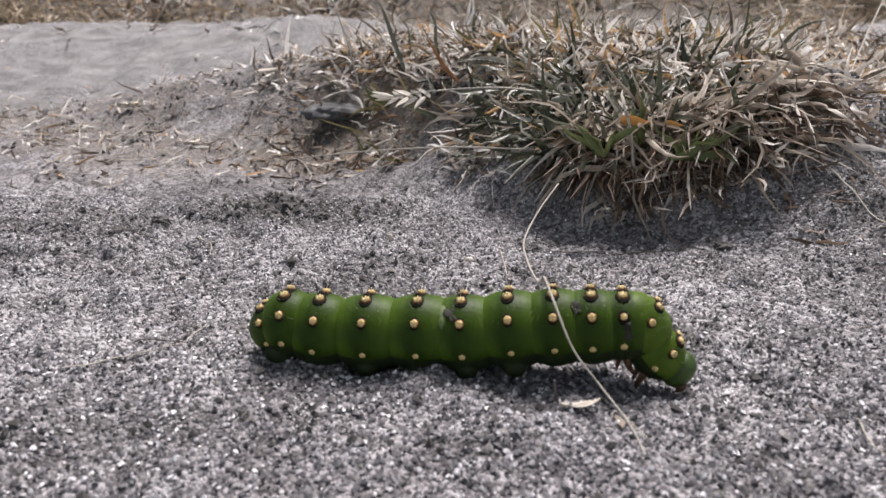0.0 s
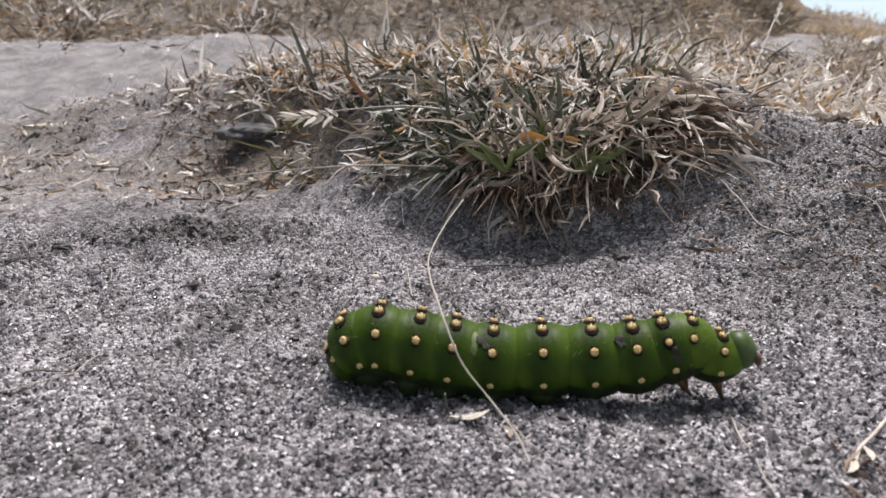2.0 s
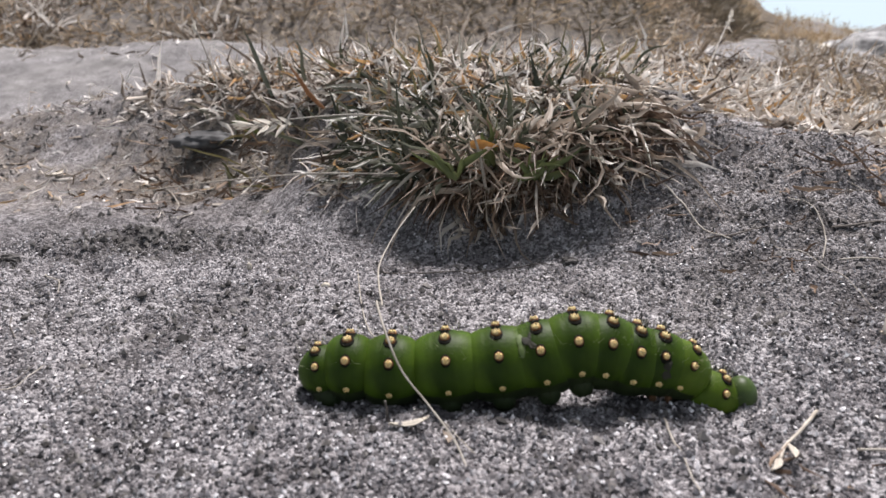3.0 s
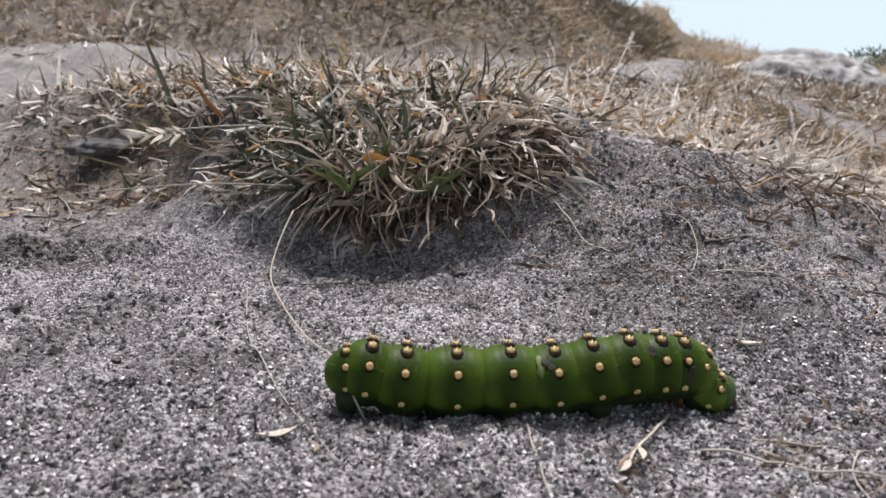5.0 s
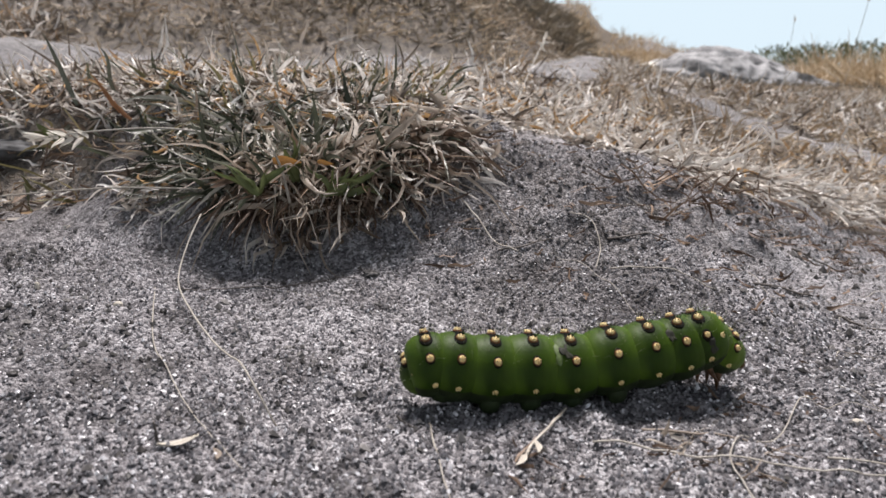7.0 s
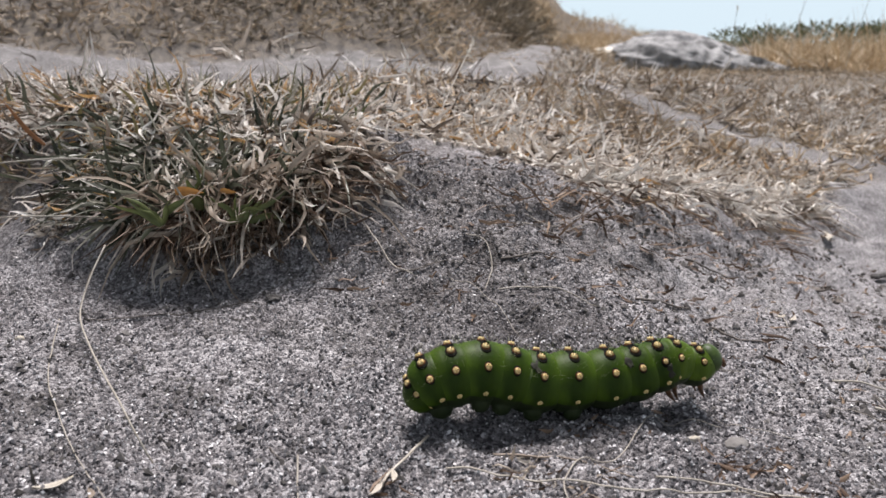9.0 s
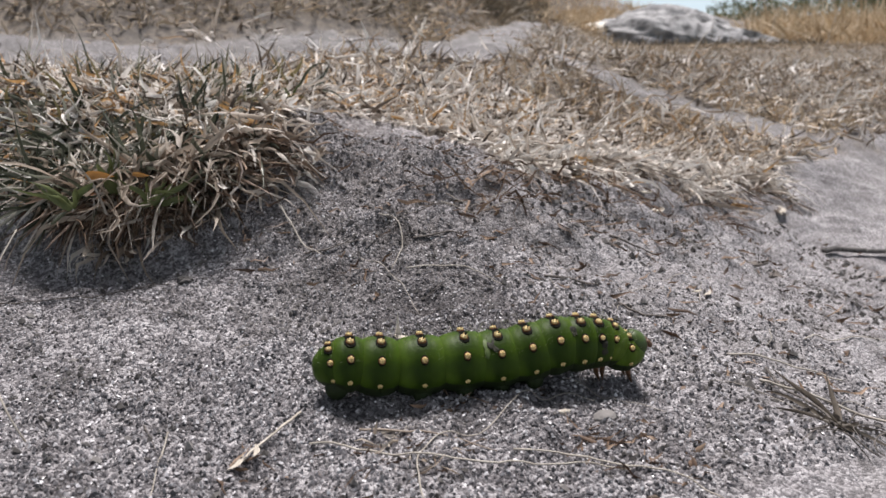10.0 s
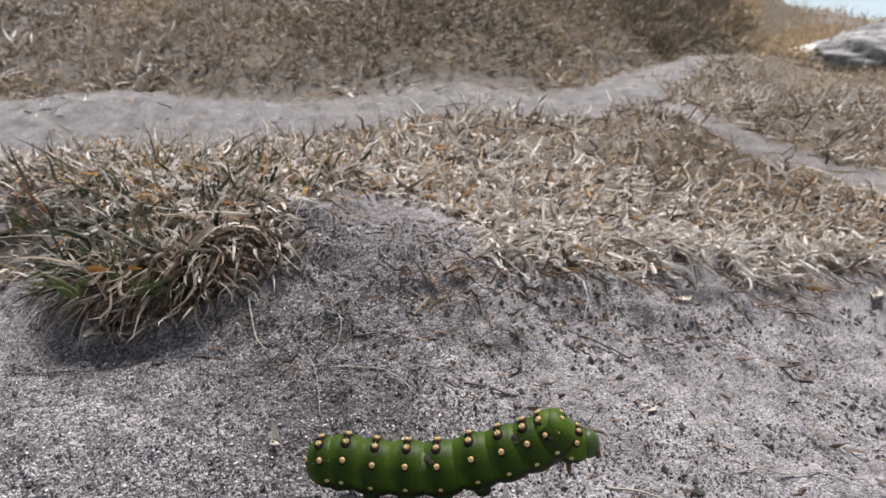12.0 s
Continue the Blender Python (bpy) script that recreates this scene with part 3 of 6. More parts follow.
grass_patch("bleached_grass", 4300, (0.05, 0.4, 0.14, 0.29), mat_keep, (0.005, 0.011), (0.0008, 0.0018), (0.05, -0.2), FRINGE, "bleached straw lying flat over the mound", (-0.05, 0.4), 6, (0.1, 0.8))
grass_patch("dry_grass", 5200, (-0.07, 0.4, 0.14, 0.3), mat_keep, (0.006, 0.013), (0.0008, 0.0018), (0.1, -0.15), TUFT_STRAW, "short dry straw-coloured grass matted over the mound", (-0.1, 0.7), 6, (0.1, 0.9))
grass_patch("dry_grass", 5500, (-0.1, 0.8, 0.28, 0.8), lambda x, y: mat_keep(x, y) * (bank_depth(x, y) < -0.05), (0.008, 0.02), (0.001, 0.002), (0.1, 0.0), DRY, "short dry grass on the back of the mound", (0.2, 1.3))
grass_patch("tan_grass", 1100, (0.02, 0.45, 0.215, 0.38), mat_keep, (0.005, 0.012), (0.0007, 0.0016), (0.1, -0.1), TAN, "warm tan dry grass over the crest of the mound", (0.0, 0.9), 4, (0.0, 0.8))
grass_patch("plant_debris", 420, (0.065, 0.22, 0.1, 0.2), lambda x, y: smooth(0.05, 0.4, mound_rise(x, y)) * (1 - litter(x, y)[2]), (0.0015, 0.007), (0.0004, 0.0011), (0.5, 0), BROWN, "dark bits of decayed plants in the eroded sand", (-0.03, 0.06), 4, (0.0, 0.1))
grass_patch("plant_debris", 520, (0.12, 0.34, 0.05, 0.2), lambda x, y: 1.0 * (mound_rise(x, y) < 0.8), (0.0015, 0.006), (0.0005, 0.0013), (0.5, 0), BROWN, "dark bits of decayed plants on the sandy slope", (-0.03, 0.06), 4, (0.0, 0.1))
grass_patch("fallen_straw", 2800, (-0.2, 0.06, 0.2, 0.4), lambda x, y: np.clip(litter(x, y)[0] + 0.05, 0, 1), (0.003, 0.011), (0.0005, 0.0013), (0.4, 0), DRY, "broken bits of straw scattered on the sand", (-0.05, 0.15), 4, (0.0, 0.1))
grass_patch("bank_grass", 42000, (-0.9, 1.15, 0.6, 2.0), lambda x, y: (bank_depth(x, y) > -0.01) * np.clip(0.6 + rough(x, y, 0.22, 31), 0.05, 1) * (x / y < 0.63) * np.clip(0.9 / y, 0, 1) ** 1.5, (0.007, 0.02), (0.0011, 0.0024), (0, -0.2), BANK_DRY, "dry brown grass covering the bank beyond the path", (0.1, 1.0))
grass_patch("bank_heath", 24000, (-0.9, 1.15, 0.6, 2.0), lambda x, y: (bank_depth(x, y) > 0.02) * np.clip(0.15 - rough(x, y, 0.22, 31) + 0.7 * smooth(0.02, 0.12, bank_depth(x, y)) * smooth(0.5, 0.25, bank_depth(x, y)) * smooth(-0.2, 0.2, x), 0, 1) * (x / y < 0.63) * np.clip(0.9 / y, 0, 1), (0.006, 0.014), (0.0012, 0.0026), (0, -0.2), BANK_DARK, "dark low heath plants growing on the bank", (0.2, 1.2))
grass_patch("bank_heath", 4200, (0.45, 1.5, 0.85, 2.1), lambda x, y: smooth(0.31, 0.57, x / y + 0.1 * rough(x, y, 0.12, 35)) * (x / y < 0.63) * (bank_depth(x, y) > 0.0) * np.clip(0.5 + rough(x, y, 0.1, 33), 0.05, 1), (0.01, 0.024), (0.0016, 0.0035), (0.2, -0.2), BANK_DARK, "dark dry heath hanging over the end of the bank", (0.2, 1.2))
grass_patch("bank_tussock", 1800, (-0.9, 0.3, 0.55, 1.0), lambda x, y: (bank_depth(x, y) > -0.01) * smooth(0.25, 0.05, bank_depth(x, y)) * smooth(0.0, 0.5, rough(x, y, 0.08, 39)) * smooth(0.25, -0.1, x), (0.014, 0.036), (0.0014, 0.003), (0, -0.3), DRY, "pale tussocks of dry grass at the foot of the bank", (0.2, 1.4), 5, (0.3, 1.4))
grass_patch("bank_heath", 8000, (0.42, 1.5, 0.75, 2.4), lambda x, y: smooth(0.33, 0.57, x / y + 0.16 * rough(x, y, 0.14, 35)) * (x / y < 0.64) * (bank_depth(x, y) > 0.0) * np.clip(1.1 / y, 0, 1) * np.clip(0.6 + rough(x, y, 0.1, 33), 0.1, 1), (0.014, 0.042), (0.0018, 0.004), (0.2, -0.3), BANK_DARK, "dark dry heath over the end of the bank", (0.4, 1.7), 4, (0.2, 1.2))
grass_patch("field_grass", 11000, (0.25, 2.4, 0.25, 2.2), lambda x, y: (x / y > 0.45) * (litter(x, y)[1] < 0.3) * np.clip(0.4 / np.hypot(x, y), 0.04, 1) ** 1.3 * (mound_rise(x, y) > 0.8) * (bank_depth(x, y) < 0.02 + 10 * (x / y > 0.62)), (0.008, 0.022), (0.0010, 0.0024), (0.1, 0), BANK_DRY, "short trampled brown grass on the sandy field", (0.0, 0.7))

def flow(points, steps=6):
    """A smooth line through the points."""
    pts = [points[0] + (points[0] - points[1])] + list(points) + [points[-1] + (points[-1] - points[-2])]
    out = []
    for a, b, c, d in zip(pts, pts[1:], pts[2:], pts[3:]):
        for k in range(steps):
            t = k / steps
            out.append(0.5 * ((2 * b) + (c - a) * t + (2 * a - 5 * b + 4 * c - d) * t * t + (3 * b - a - 3 * c + d) * t ** 3))
    return out + [points[-1]]


def tube_into(bm, line, r0, r1, sides=7, flat=0.7):
    rows = []
    for i, p in enumerate(line):
        d = (line[min(i + 1, len(line) - 1)] - line[max(i - 1, 0)]).normalized()
        side = d.cross(Vector((0, 0, 1))).normalized()
        up = side.cross(d)
        r = (r0 + (r1 - r0) * i / (len(line) - 1)) * (1 + 0.12 * noise.noise(p * 900))
        rows.append([bm.verts.new(p + side * r * math.cos(2 * math.pi * j / sides) + up * flat * r * math.sin(2 * math.pi * j / sides)) for j in range(sides)])
    for p, q in zip(rows, rows[1:]):
        for j in range(sides):
            bm.faces.new((p[j], q[j], q[(j + 1) % sides], p[(j + 1) % sides]))
    bm.faces.new(rows[0])
    bm.faces.new(rows[-1][::-1])


def build_fringe():
    """Pale straw that hangs over the front edge of the mat."""
    n = 820
    x = rng.uniform(0.148, 0.34, n)
    y = mound_edge(x) + 0.075 * (0.8 + 0.12 * rough(x, x * 0, 0.03, 61)) + rng.uniform(-0.006, 0.012, n)
    root = np.stack([x, y, height(x, y) + 0.001], 1)
    way = np.stack([rng.normal(0.1, 0.8, n), rng.normal(-0.8, 0.45, n), rng.uniform(-0.1, 0.9, n)], 1)
    ob = blades("straw_fringe", root, way, 0.005 + 0.011 * rng.uniform(0, 1, n) ** 1.6, rng.uniform(0.0009, 0.0019, n), rng.uniform(0.6, 1.9, n), FRINGE, rings=7, curl=1.1)
    return tagged(ob, "pale dead straw hanging over the edge of the mound", "grass", kind="stuff")


build_fringe()


def build_dead_roots():
    """Brown withered leaves and roots under the fringe."""
    n = 260
    x = rng.uniform(0.12, 0.34, n)
    y = mound_edge(x) + 0.075 * (0.72 + 0.12 * rough(x, x * 0, 0.03, 61)) + rng.uniform(-0.014, 0.008, n)
    root = np.stack([x, y, height(x, y) + 0.0006], 1)
    way = np.stack([rng.normal(0.3, 0.8, n), rng.normal(-0.8, 0.5, n), rng.uniform(-0.15, 0.35, n)], 1)
    ob = blades("dead_roots", root, way, rng.uniform(0.004, 0.012, n), rng.uniform(0.0003, 0.0009, n), rng.uniform(0.3, 1.0, n), BROWN, rings=6, curl=1.2)
    return tagged(ob, "brown withered leaves and roots under the straw", "grass", kind="stuff")


build_dead_roots()
grass_patch("plant_litter", 420, (-0.06, 0.035, 0.205, 0.275), lambda x, y: smooth(1.2, 0.7, np.hypot((x + 0.012) / 0.05, (y - 0.243) / 0.032)), (0.003, 0.011), (0.0004, 0.0011), (0.5, -0.2), BROWN, "dark brown withered leaves lying below the grass", (-0.03, 0.3), 5, (0.0, 0.5))
grass_patch("bank_tussock", 900, (-0.46, -0.2, 0.53, 0.74), lambda x, y: smooth(-0.2, 0.4, rough(x, y, 0.07, 71)) * smooth(-0.18, -0.27, x), (0.012, 0.032), (0.0014, 0.003), (0, -0.3), BANK_DRY, "brown tussocks of dry grass beside the path", (0.2, 1.3), 5, (0.3, 1.4))
grass_patch("bank_heath", 900, (-0.46, -0.2, 0.53, 0.74), lambda x, y: smooth(-0.2, 0.4, rough(x, y, 0.07, 71)) * smooth(-0.18, -0.27, x), (0.01, 0.022), (0.0014, 0.003), (0, -0.3), BANK_DARK, "dark low heath plants beside the path", (0.2, 1.2))
grass_patch("bank_heath", 1600, (1.0, 1.7, 1.15, 1.6), lambda x, y: smooth(1.1, 0.6, np.hypot((x - 1.33 - 0.7 * (1.42 - y)) / 0.3, (y - 1.42) / 0.16)), (0.012, 0.03), (0.002, 0.004), (0, -0.2), BANK_DARK, "dark low heath plants round the rock", (0.3, 1.4))
grass_patch("plant_debris", 110, (0.055, 0.125, 0.036, 0.07), lambda x, y: smooth(-0.2, 0.5, rough(x, y, 0.012, 67)), (0.0015, 0.005), (0.0004, 0.0011), (0.6, 0), BROWN, "brown bits of decayed plants on the sand", (-0.03, 0.08), 4, (0.0, 0.1))
grass_patch("chaff", 50, (0.062, 0.098, 0.048, 0.072), lambda x, y: smooth(1.1, 0.3, np.hypot((x - 0.079) / 0.014, (y - 0.0585) / 0.009)), (0.002, 0.008), (0.0003, 0.0009), (0.9, -0.3), SKIRT, "pale brown chaff of broken straw on the sand", (-0.02, 0.06), 5, (0.0, 0.1))
grass_patch("fallen_straw", 700, (-0.4, 0.6, 0.35, 0.75), lambda x, y: 0.25 + 0.75 * (rough(x, y, 0.06, 63) > 0.2), (0.005, 0.016), (0.0008, 0.002), (0.3, 0), DRY, "bits of straw and leaf scattered on the path", (-0.02, 0.15), 4, (0.0, 0.1))

# ---- distance: rock, bushes, golden grass ----
def build_rock():
    """A rugged boulder: a blunt peak, a long low flank, lumps and clefts."""
    bm = bmesh.new()
    bmesh.ops.create_icosphere(bm, subdivisions=6, radius=1.0)
    for v in bm.verts:
        p = v.co.copy()
        q = Vector((p.x * 1.7, p.y, p.z * 0.6))
        q = q + 0.3 * noise.noise_vector(q * 1.9)
        d = 0.12 * noise.noise(q * 1.6) - 0.26 * abs(noise.noise(q * 2.6)) - 0.09 * abs(noise.noise(q * 5.3)) - 0.06 * abs(noise.noise(q * 10.0)) + 0.035 * noise.noise(q * 21) + 0.02 * noise.noise(q * 44)
        v.co = p * (1.12 + d)
        lean = 1.2 - 0.65 * smooth(0.0, 1.15, abs(v.co.x + 0.25))
        v.co = Vector((v.co.x * 0.335, v.co.y * 0.19, v.co.z * 0.1 * lean if v.co.z > 0 else v.co.z * 0.06))
    ob = part("rock", bm, ROCK, None)
    ob.matrix_basis = pose(1.41, 1.60, -0.032, 0, 0, -39)
    return tagged(ob, "large weathered grey rock lying in the grass", "rock")


build_rock()


def leafy_bush(x, y, w, h, n, mat, name, label):
    z = float(land(x, y))
    bush = new(name)
    bush.location = (x, y, z)
    tagged(bush, label, "bush", "bushes at the edge of the field")
    lobes = rng.normal(0, 0.45, (7, 3)) * [w, w, 0.2 * h] + [0, 0, 0.45 * h]
    c = lobes[rng.integers(0, 7, n)]
    u = unit(rng.normal(0, 1, (n, 3)))
    p = c + u * np.array([w, w, h]) * 0.42 * rng.uniform(0.5, 1.05, (n, 1))
    p[:, 2] = np.maximum(p[:, 2], 0)
    blades("foliage", p, u + [0, 0, 0.5], rng.uniform(0.1, 0.3, n) * h, rng.uniform(0.05, 0.1, n) * h, 0.3, mat, bush, rings=3)
    for _ in range(6):
        bm = bmesh.new()
        a = Vector((rng.normal(0, 0.1 * w), rng.normal(0, 0.1 * w), -0.1 * h))
        tube_into(bm, [a, a + Vector((rng.normal(0, 0.2 * w), rng.normal(0, 0.2 * w), h * 0.4)), a + Vector((rng.normal(0, 0.4 * w), rng.normal(0, 0.4 * w), h * 0.8))], 0.03 * h, 0.01 * h, 6, 1.0)
        part("stem", bm, TWIG, bush)
    return bush


for bx, by, bw, bh in ((3.7, 3.5, 0.34, 0.12), (4.3, 3.5, 0.5, 0.15), (4.0, 3.0, 0.4, 0.14), (4.6, 3.0, 0.5, 0.16), (4.3, 4.4, 0.45, 0.11), (4.5, 2.5, 0.5, 0.15)):
    leafy_bush(bx, by, bw, bh, 900, BUSH, "bush", "low dark green bush at the edge of the field")
grass_patch("golden_grass", 2600, (1.5, 3.4, 1.0, 2.6), lambda x, y: (x / y > 1.0) * (x / y < 1.6) * 1.0, (0.05, 0.13), (0.003, 0.006), (0, 0), GOLD, "tall golden dry grass standing in the field", (1.0, 2.5), 5, (0.1, 0.6))
grass_patch("golden_grass", 3800, (0.85, 2.4, 1.4, 3.3), lambda x, y: (x / y > 0.57) * (x / y < 0.74) * 1.0, (0.02, 0.055), (0.002, 0.0045), (0, -0.1), GOLD, "dry grass on the slope behind the bank", (0.5, 1.6), 4, (0.2, 0.9))
grass_patch("golden_grass", 2500, (1.6, 4.2, 2.8, 6.0), lambda x, y: (x / y > 0.55) * (x / y < 0.8) * 1.0, (0.03, 0.06), (0.003, 0.006), (0, 0), GOLD, "golden dry grass on the far dune", (0.8, 2.0), 4, (0.1, 0.6))

# ---- loose things on the sand ----
GROUPS = {"root_strand": "root strands on the sand", "soil_clod": "clods of soil on the sand", "dark_twig": "dark twigs on the sand", "dry_stalk": "dry stalks on the sand", "dry_root": "tangled dry roots", "husk": "husks on the sand", "leaf": "dry leaves on the ground", "white_stone": "small white stones on the sand"}


def lay(points, lift):
    """A smooth line that rests on the bumps of the sand."""
    line = flow([Vector((x * 0.001, y * 0.001, 0)) for x, y in points], 8)
    z = np.array([float(height(p.x, p.y)) for p in line])
    top = np.array([z[max(0, k - 3):k + 4].max() for k in range(len(z))])
    for k, p in enumerate(line):
        p.z = 0.6 * top[max(0, k - 2):k + 3].mean() + 0.4 * z[k] + lift
    return line


def stalk(name, points, r0, r1, mat, label, category="straw", lift=None):
    """A thin dry stem that lies along the points (millimetres)."""
    line = lay(points, r0 * 0.0006 if lift is None else lift * 0.001)
    bm = bmesh.new()
    tube_into(bm, line, r0 * 0.00054, r1 * 0.0005)
    return tagged(part(name, bm, mat, None), label, category, GROUPS.get(name, ""))


def lump(name, x, y, size, mat, label, category, seed=0, rough_by=0.3, sink=0.3, turn=0.0):
    """An uneven stone or clod of that size (millimetres)."""
    bm = bmesh.new()
    bmesh.ops.create_icosphere(bm, subdivisions=4, radius=1)
    for v in bm.verts:
        p = v.co.copy() + Vector((seed * 3.7, 0, 0))
        v.co *= 1 + rough_by * noise.noise(p * 1.3) + 0.6 * rough_by * noise.noise(p * 3.5) + 0.35 * rough_by * noise.noise(p * 8.0)
        v.co = Vector((v.co.x * size[0], v.co.y * size[1], v.co.z * size[2])) * 0.0005
    ob = part(name, bm, mat, None)
    ob.matrix_basis = pose(x * 0.001, y * 0.001, float(height(x * 0.001, y * 0.001)) + size[2] * 0.0005 * (1 - 2 * sink), 0, 0, turn)
    return tagged(ob, label, category, GROUPS.get(name, ""))


def husk(name, x, y, long, wide, turn, mat, label, category="husk", lift=0.4, tilt=0.0):
    """A dry, boat-shaped flake."""
    bm = bmesh.new()
    rows = []
    for i in range(9):
        u = i / 8
        w = wide * 0.5 * math.sin(math.pi * (0.03 + 0.93 * u)) ** 1.2
        bow = 0.5 * long * (u - 0.5) ** 2
        rows.append([bm.verts.new(((u - 0.5) * long * 0.001, (w * a + bow) * 0.001, (0.3 * wide * a * a + 0.2 * long * (u - 0.4) ** 2 + 0.12 * b) * 0.001)) for a, b in ((-1, 0), (-0.5, 0), (0, 0), (0.5, 0), (1, 0), (0.5, 1), (0, 1), (-0.5, 1))])
    for p, q in zip(rows, rows[1:]):
        for j in range(8):
            bm.faces.new((p[j], q[j], q[(j + 1) % 8], p[(j + 1) % 8]))
    bm.faces.new(rows[0])
    bm.faces.new(rows[-1][::-1])
    ob = part(name, bm, mat, None)
    ob.matrix_basis = pose(x * 0.001, y * 0.001, float(height(x * 0.001, y * 0.001)) + lift * 0.001, 0, tilt, turn)
    return tagged(ob, label, category, GROUPS.get(name, ""))


# the long straw that bridges the caterpillar's way
bm = bmesh.new()
BRIDGE = [(27.4, 152.0, 26.2), (22.4, 145.0, 22.2), (18.4, 137.0, 18.2), (17.2, 124.0, 18.0), (16.6, 110.0, 19.4), (15.5, 98.5, 23.0), (14.5, 90.5, 26.2), (15.0, 84.5, 24.4), (16.7, 81.2, 20.2), (19.6, 78.6, 16.6), (22.2, 74.2, 13.8), (23.2, 69.5, 11.8)]
PIVOT = Vector((0.0184, 0.138, 0.0165))
tube_into(bm, flow([Vector(p) * 0.001 - PIVOT for p in BRIDGE]), 0.00021, 0.00014)
long_straw = tagged(part("long_straw", bm, STRAW, None), "long curved pale straw reaching from the tuft across the sand", "straw")
long_straw.location = PIVOT

stalk("dry_stalk", [(14.2, 143.1), (14.0, 116.2), (16.6, 100.2), (20.6, 84.5), (24.6, 72.9)], 0.26, 0.16, STRAW, "thin grey stalk lying on the sand")
stalk("dry_stalk", [(19.4, 143), (32.7, 141.7), (42.2, 141.2), (48.3, 141.2), (54.6, 138.3)], 0.35, 0.3, TWIG, "grey stalk lying under the edge of the tuft")
stalk("curled_straw", [(103.5, 134.1), (107.0, 131.4), (106.0, 124.5), (100.9, 117.4)], 0.35, 0.25, STRAW, "curled pale straw on the mound", lift=0.5)
stalk("root_strand", [(95.8, 125.4), (99.6, 120.2), (101.2, 112.1), (101.8, 102.5)], 0.22, 0.15, STRAW, "thin bent root strand on the sand", "root")
stalk("dry_stalk", [(104, 116.8), (113.9, 114.6), (119.9, 111.6), (123.7, 107.5)], 0.4, 0.28, STRAW, "pale bent stalk on the sandy slope", lift=0.4)
stalk("dry_stalk", [(47.0, 81), (47.6, 77), (48.3, 72.3)], 0.3, 0.15, TWIG, "short grey stalk on the sand")
stalk("dry_stalk", [(50.4, 76.4), (49.0, 70.0), (47.5, 62.3), (46.8, 58)], 0.28, 0.16, STRAW, "short pale stalk on the sand")
bm = bmesh.new()
foot = Vector((0.0148, 0.0806, float(height(0.0148, 0.0806)) - 0.0006))
tube_into(bm, flow([foot, foot + Vector((-0.0001, 0.0002, 0.0018)), foot + Vector((-0.0003, 0.0003, 0.0036))]), 0.0003, 0.0002)
tagged(part("stub", bm, TWIG, None), "short dark stub of a twig stuck upright in the sand", "twig")
stalk("wavy_straw", [(81.0, 46), (82.0, 50.1), (84.0, 55.2), (91.1, 60.6), (97.1, 60.2), (107.5, 67.0), (109.9, 65.5), (114.1, 65.3), (118.6, 61.8)], 0.26, 0.18, STRAW, "wavy pale straw lying on the sand", lift=0.35)
stalk("dry_stalk", [(70, 65.5), (73.7, 62.6), (81.7, 56.3), (92.7, 50.3), (104.6, 45.4), (112, 42.5)], 0.42, 0.3, STRAW, "straight pale stalk lying on the sand", lift=0.5)
stalk("dry_stalk", [(98.2, 52.9), (109.0, 46.6), (114.7, 40.8), (118.1, 37.6), (121, 33)], 0.4, 0.3, STRAW, "bent grey straw lying on the sand", lift=0.3)
stalk("dry_stalk", [(78, 66), (85, 62.5), (92, 58), (96, 54)], 0.5, 0.2, DRY, "flat withered stalk on the sand", lift=0.2)
stalk("dark_twig", [(164.6, 68.8), (157.7, 54.5), (151.1, 40.7)], 0.55, 0.5, TWIG, "straight dark twig lying on the sand", "twig", lift=0.9)
stalk("dark_twig", [(150.5, 66.0), (157.5, 64.0), (166.3, 59.0), (172.7, 52.3), (178, 46)], 0.3, 0.2, TWIG, "thin dark twig on the sand", "twig", lift=0.5)
stalk("root_strand", [(117, 69), (120.8, 65.5), (123.2, 62.1), (128.2, 54.7)], 0.22, 0.14, STRAW, "thin root strand on the sand", "root")
for k, (ax, ay) in enumerate(((152.8, 42.3), (156, 44), (150, 38), (158, 40), (154, 36))):
    a = 0.9 * k
    stalk("dry_root", [(ax - 6 * math.cos(a), ay - 5 * math.sin(a)), (ax, ay), (ax + 5 * math.cos(a + 0.6), ay + 4 * math.sin(a + 0.6)), (ax + 9 * math.cos(a + 1.2), ay + 6 * math.sin(a + 1.2))], 0.32, 0.16, TWIG, "dark tangled dry root", "root", lift=0.6 + 0.3 * k)
stalk("dry_stalk", [(194.4, 85.8), (205, 88.5), (213.3, 89.5), (225.3, 85.8)], 0.45, 0.3, STRAW, "bent pale straw on the sloping sand", lift=0.3)
stalk("dry_stalk", [(255, 234), (265.3, 227.8), (283.2, 215.1), (300.3, 206.4), (312, 200)], 0.36, 0.25, STRAW, "long straw hanging down from the grass edge", lift=0.4)
for pts in ([(120.4, 142.0), (127.8, 137.6), (136.7, 135.8), (150.3, 133.9)], [(118, 138), (125, 134), (129, 128), (134, 124)], [(126, 146), (133, 141), (142, 141), (147, 136)], [(108, 140), (114, 135), (122, 134), (127, 129)]):
    stalk("root_strand", pts, 0.3, 0.14, STRAW if pts[0][0] > 119 else TWIG, "bare root strand in the eroded sand", "root", lift=0.4)
stalk("curled_straw", [(-47.6, 241.7), (-42, 236), (-38.5, 228.7), (-33.5, 217), (-32.7, 208.3)], 0.45, 0.3, STRAW, "curved pale straw on the sand", lift=0.4)
stalk("curled_straw", [(-47.6, 148.4), (-46, 144.5), (-43.5, 143), (-42.6, 139.1)], 0.28, 0.2, STRAW, "small curled straw on the sand", lift=0.3)
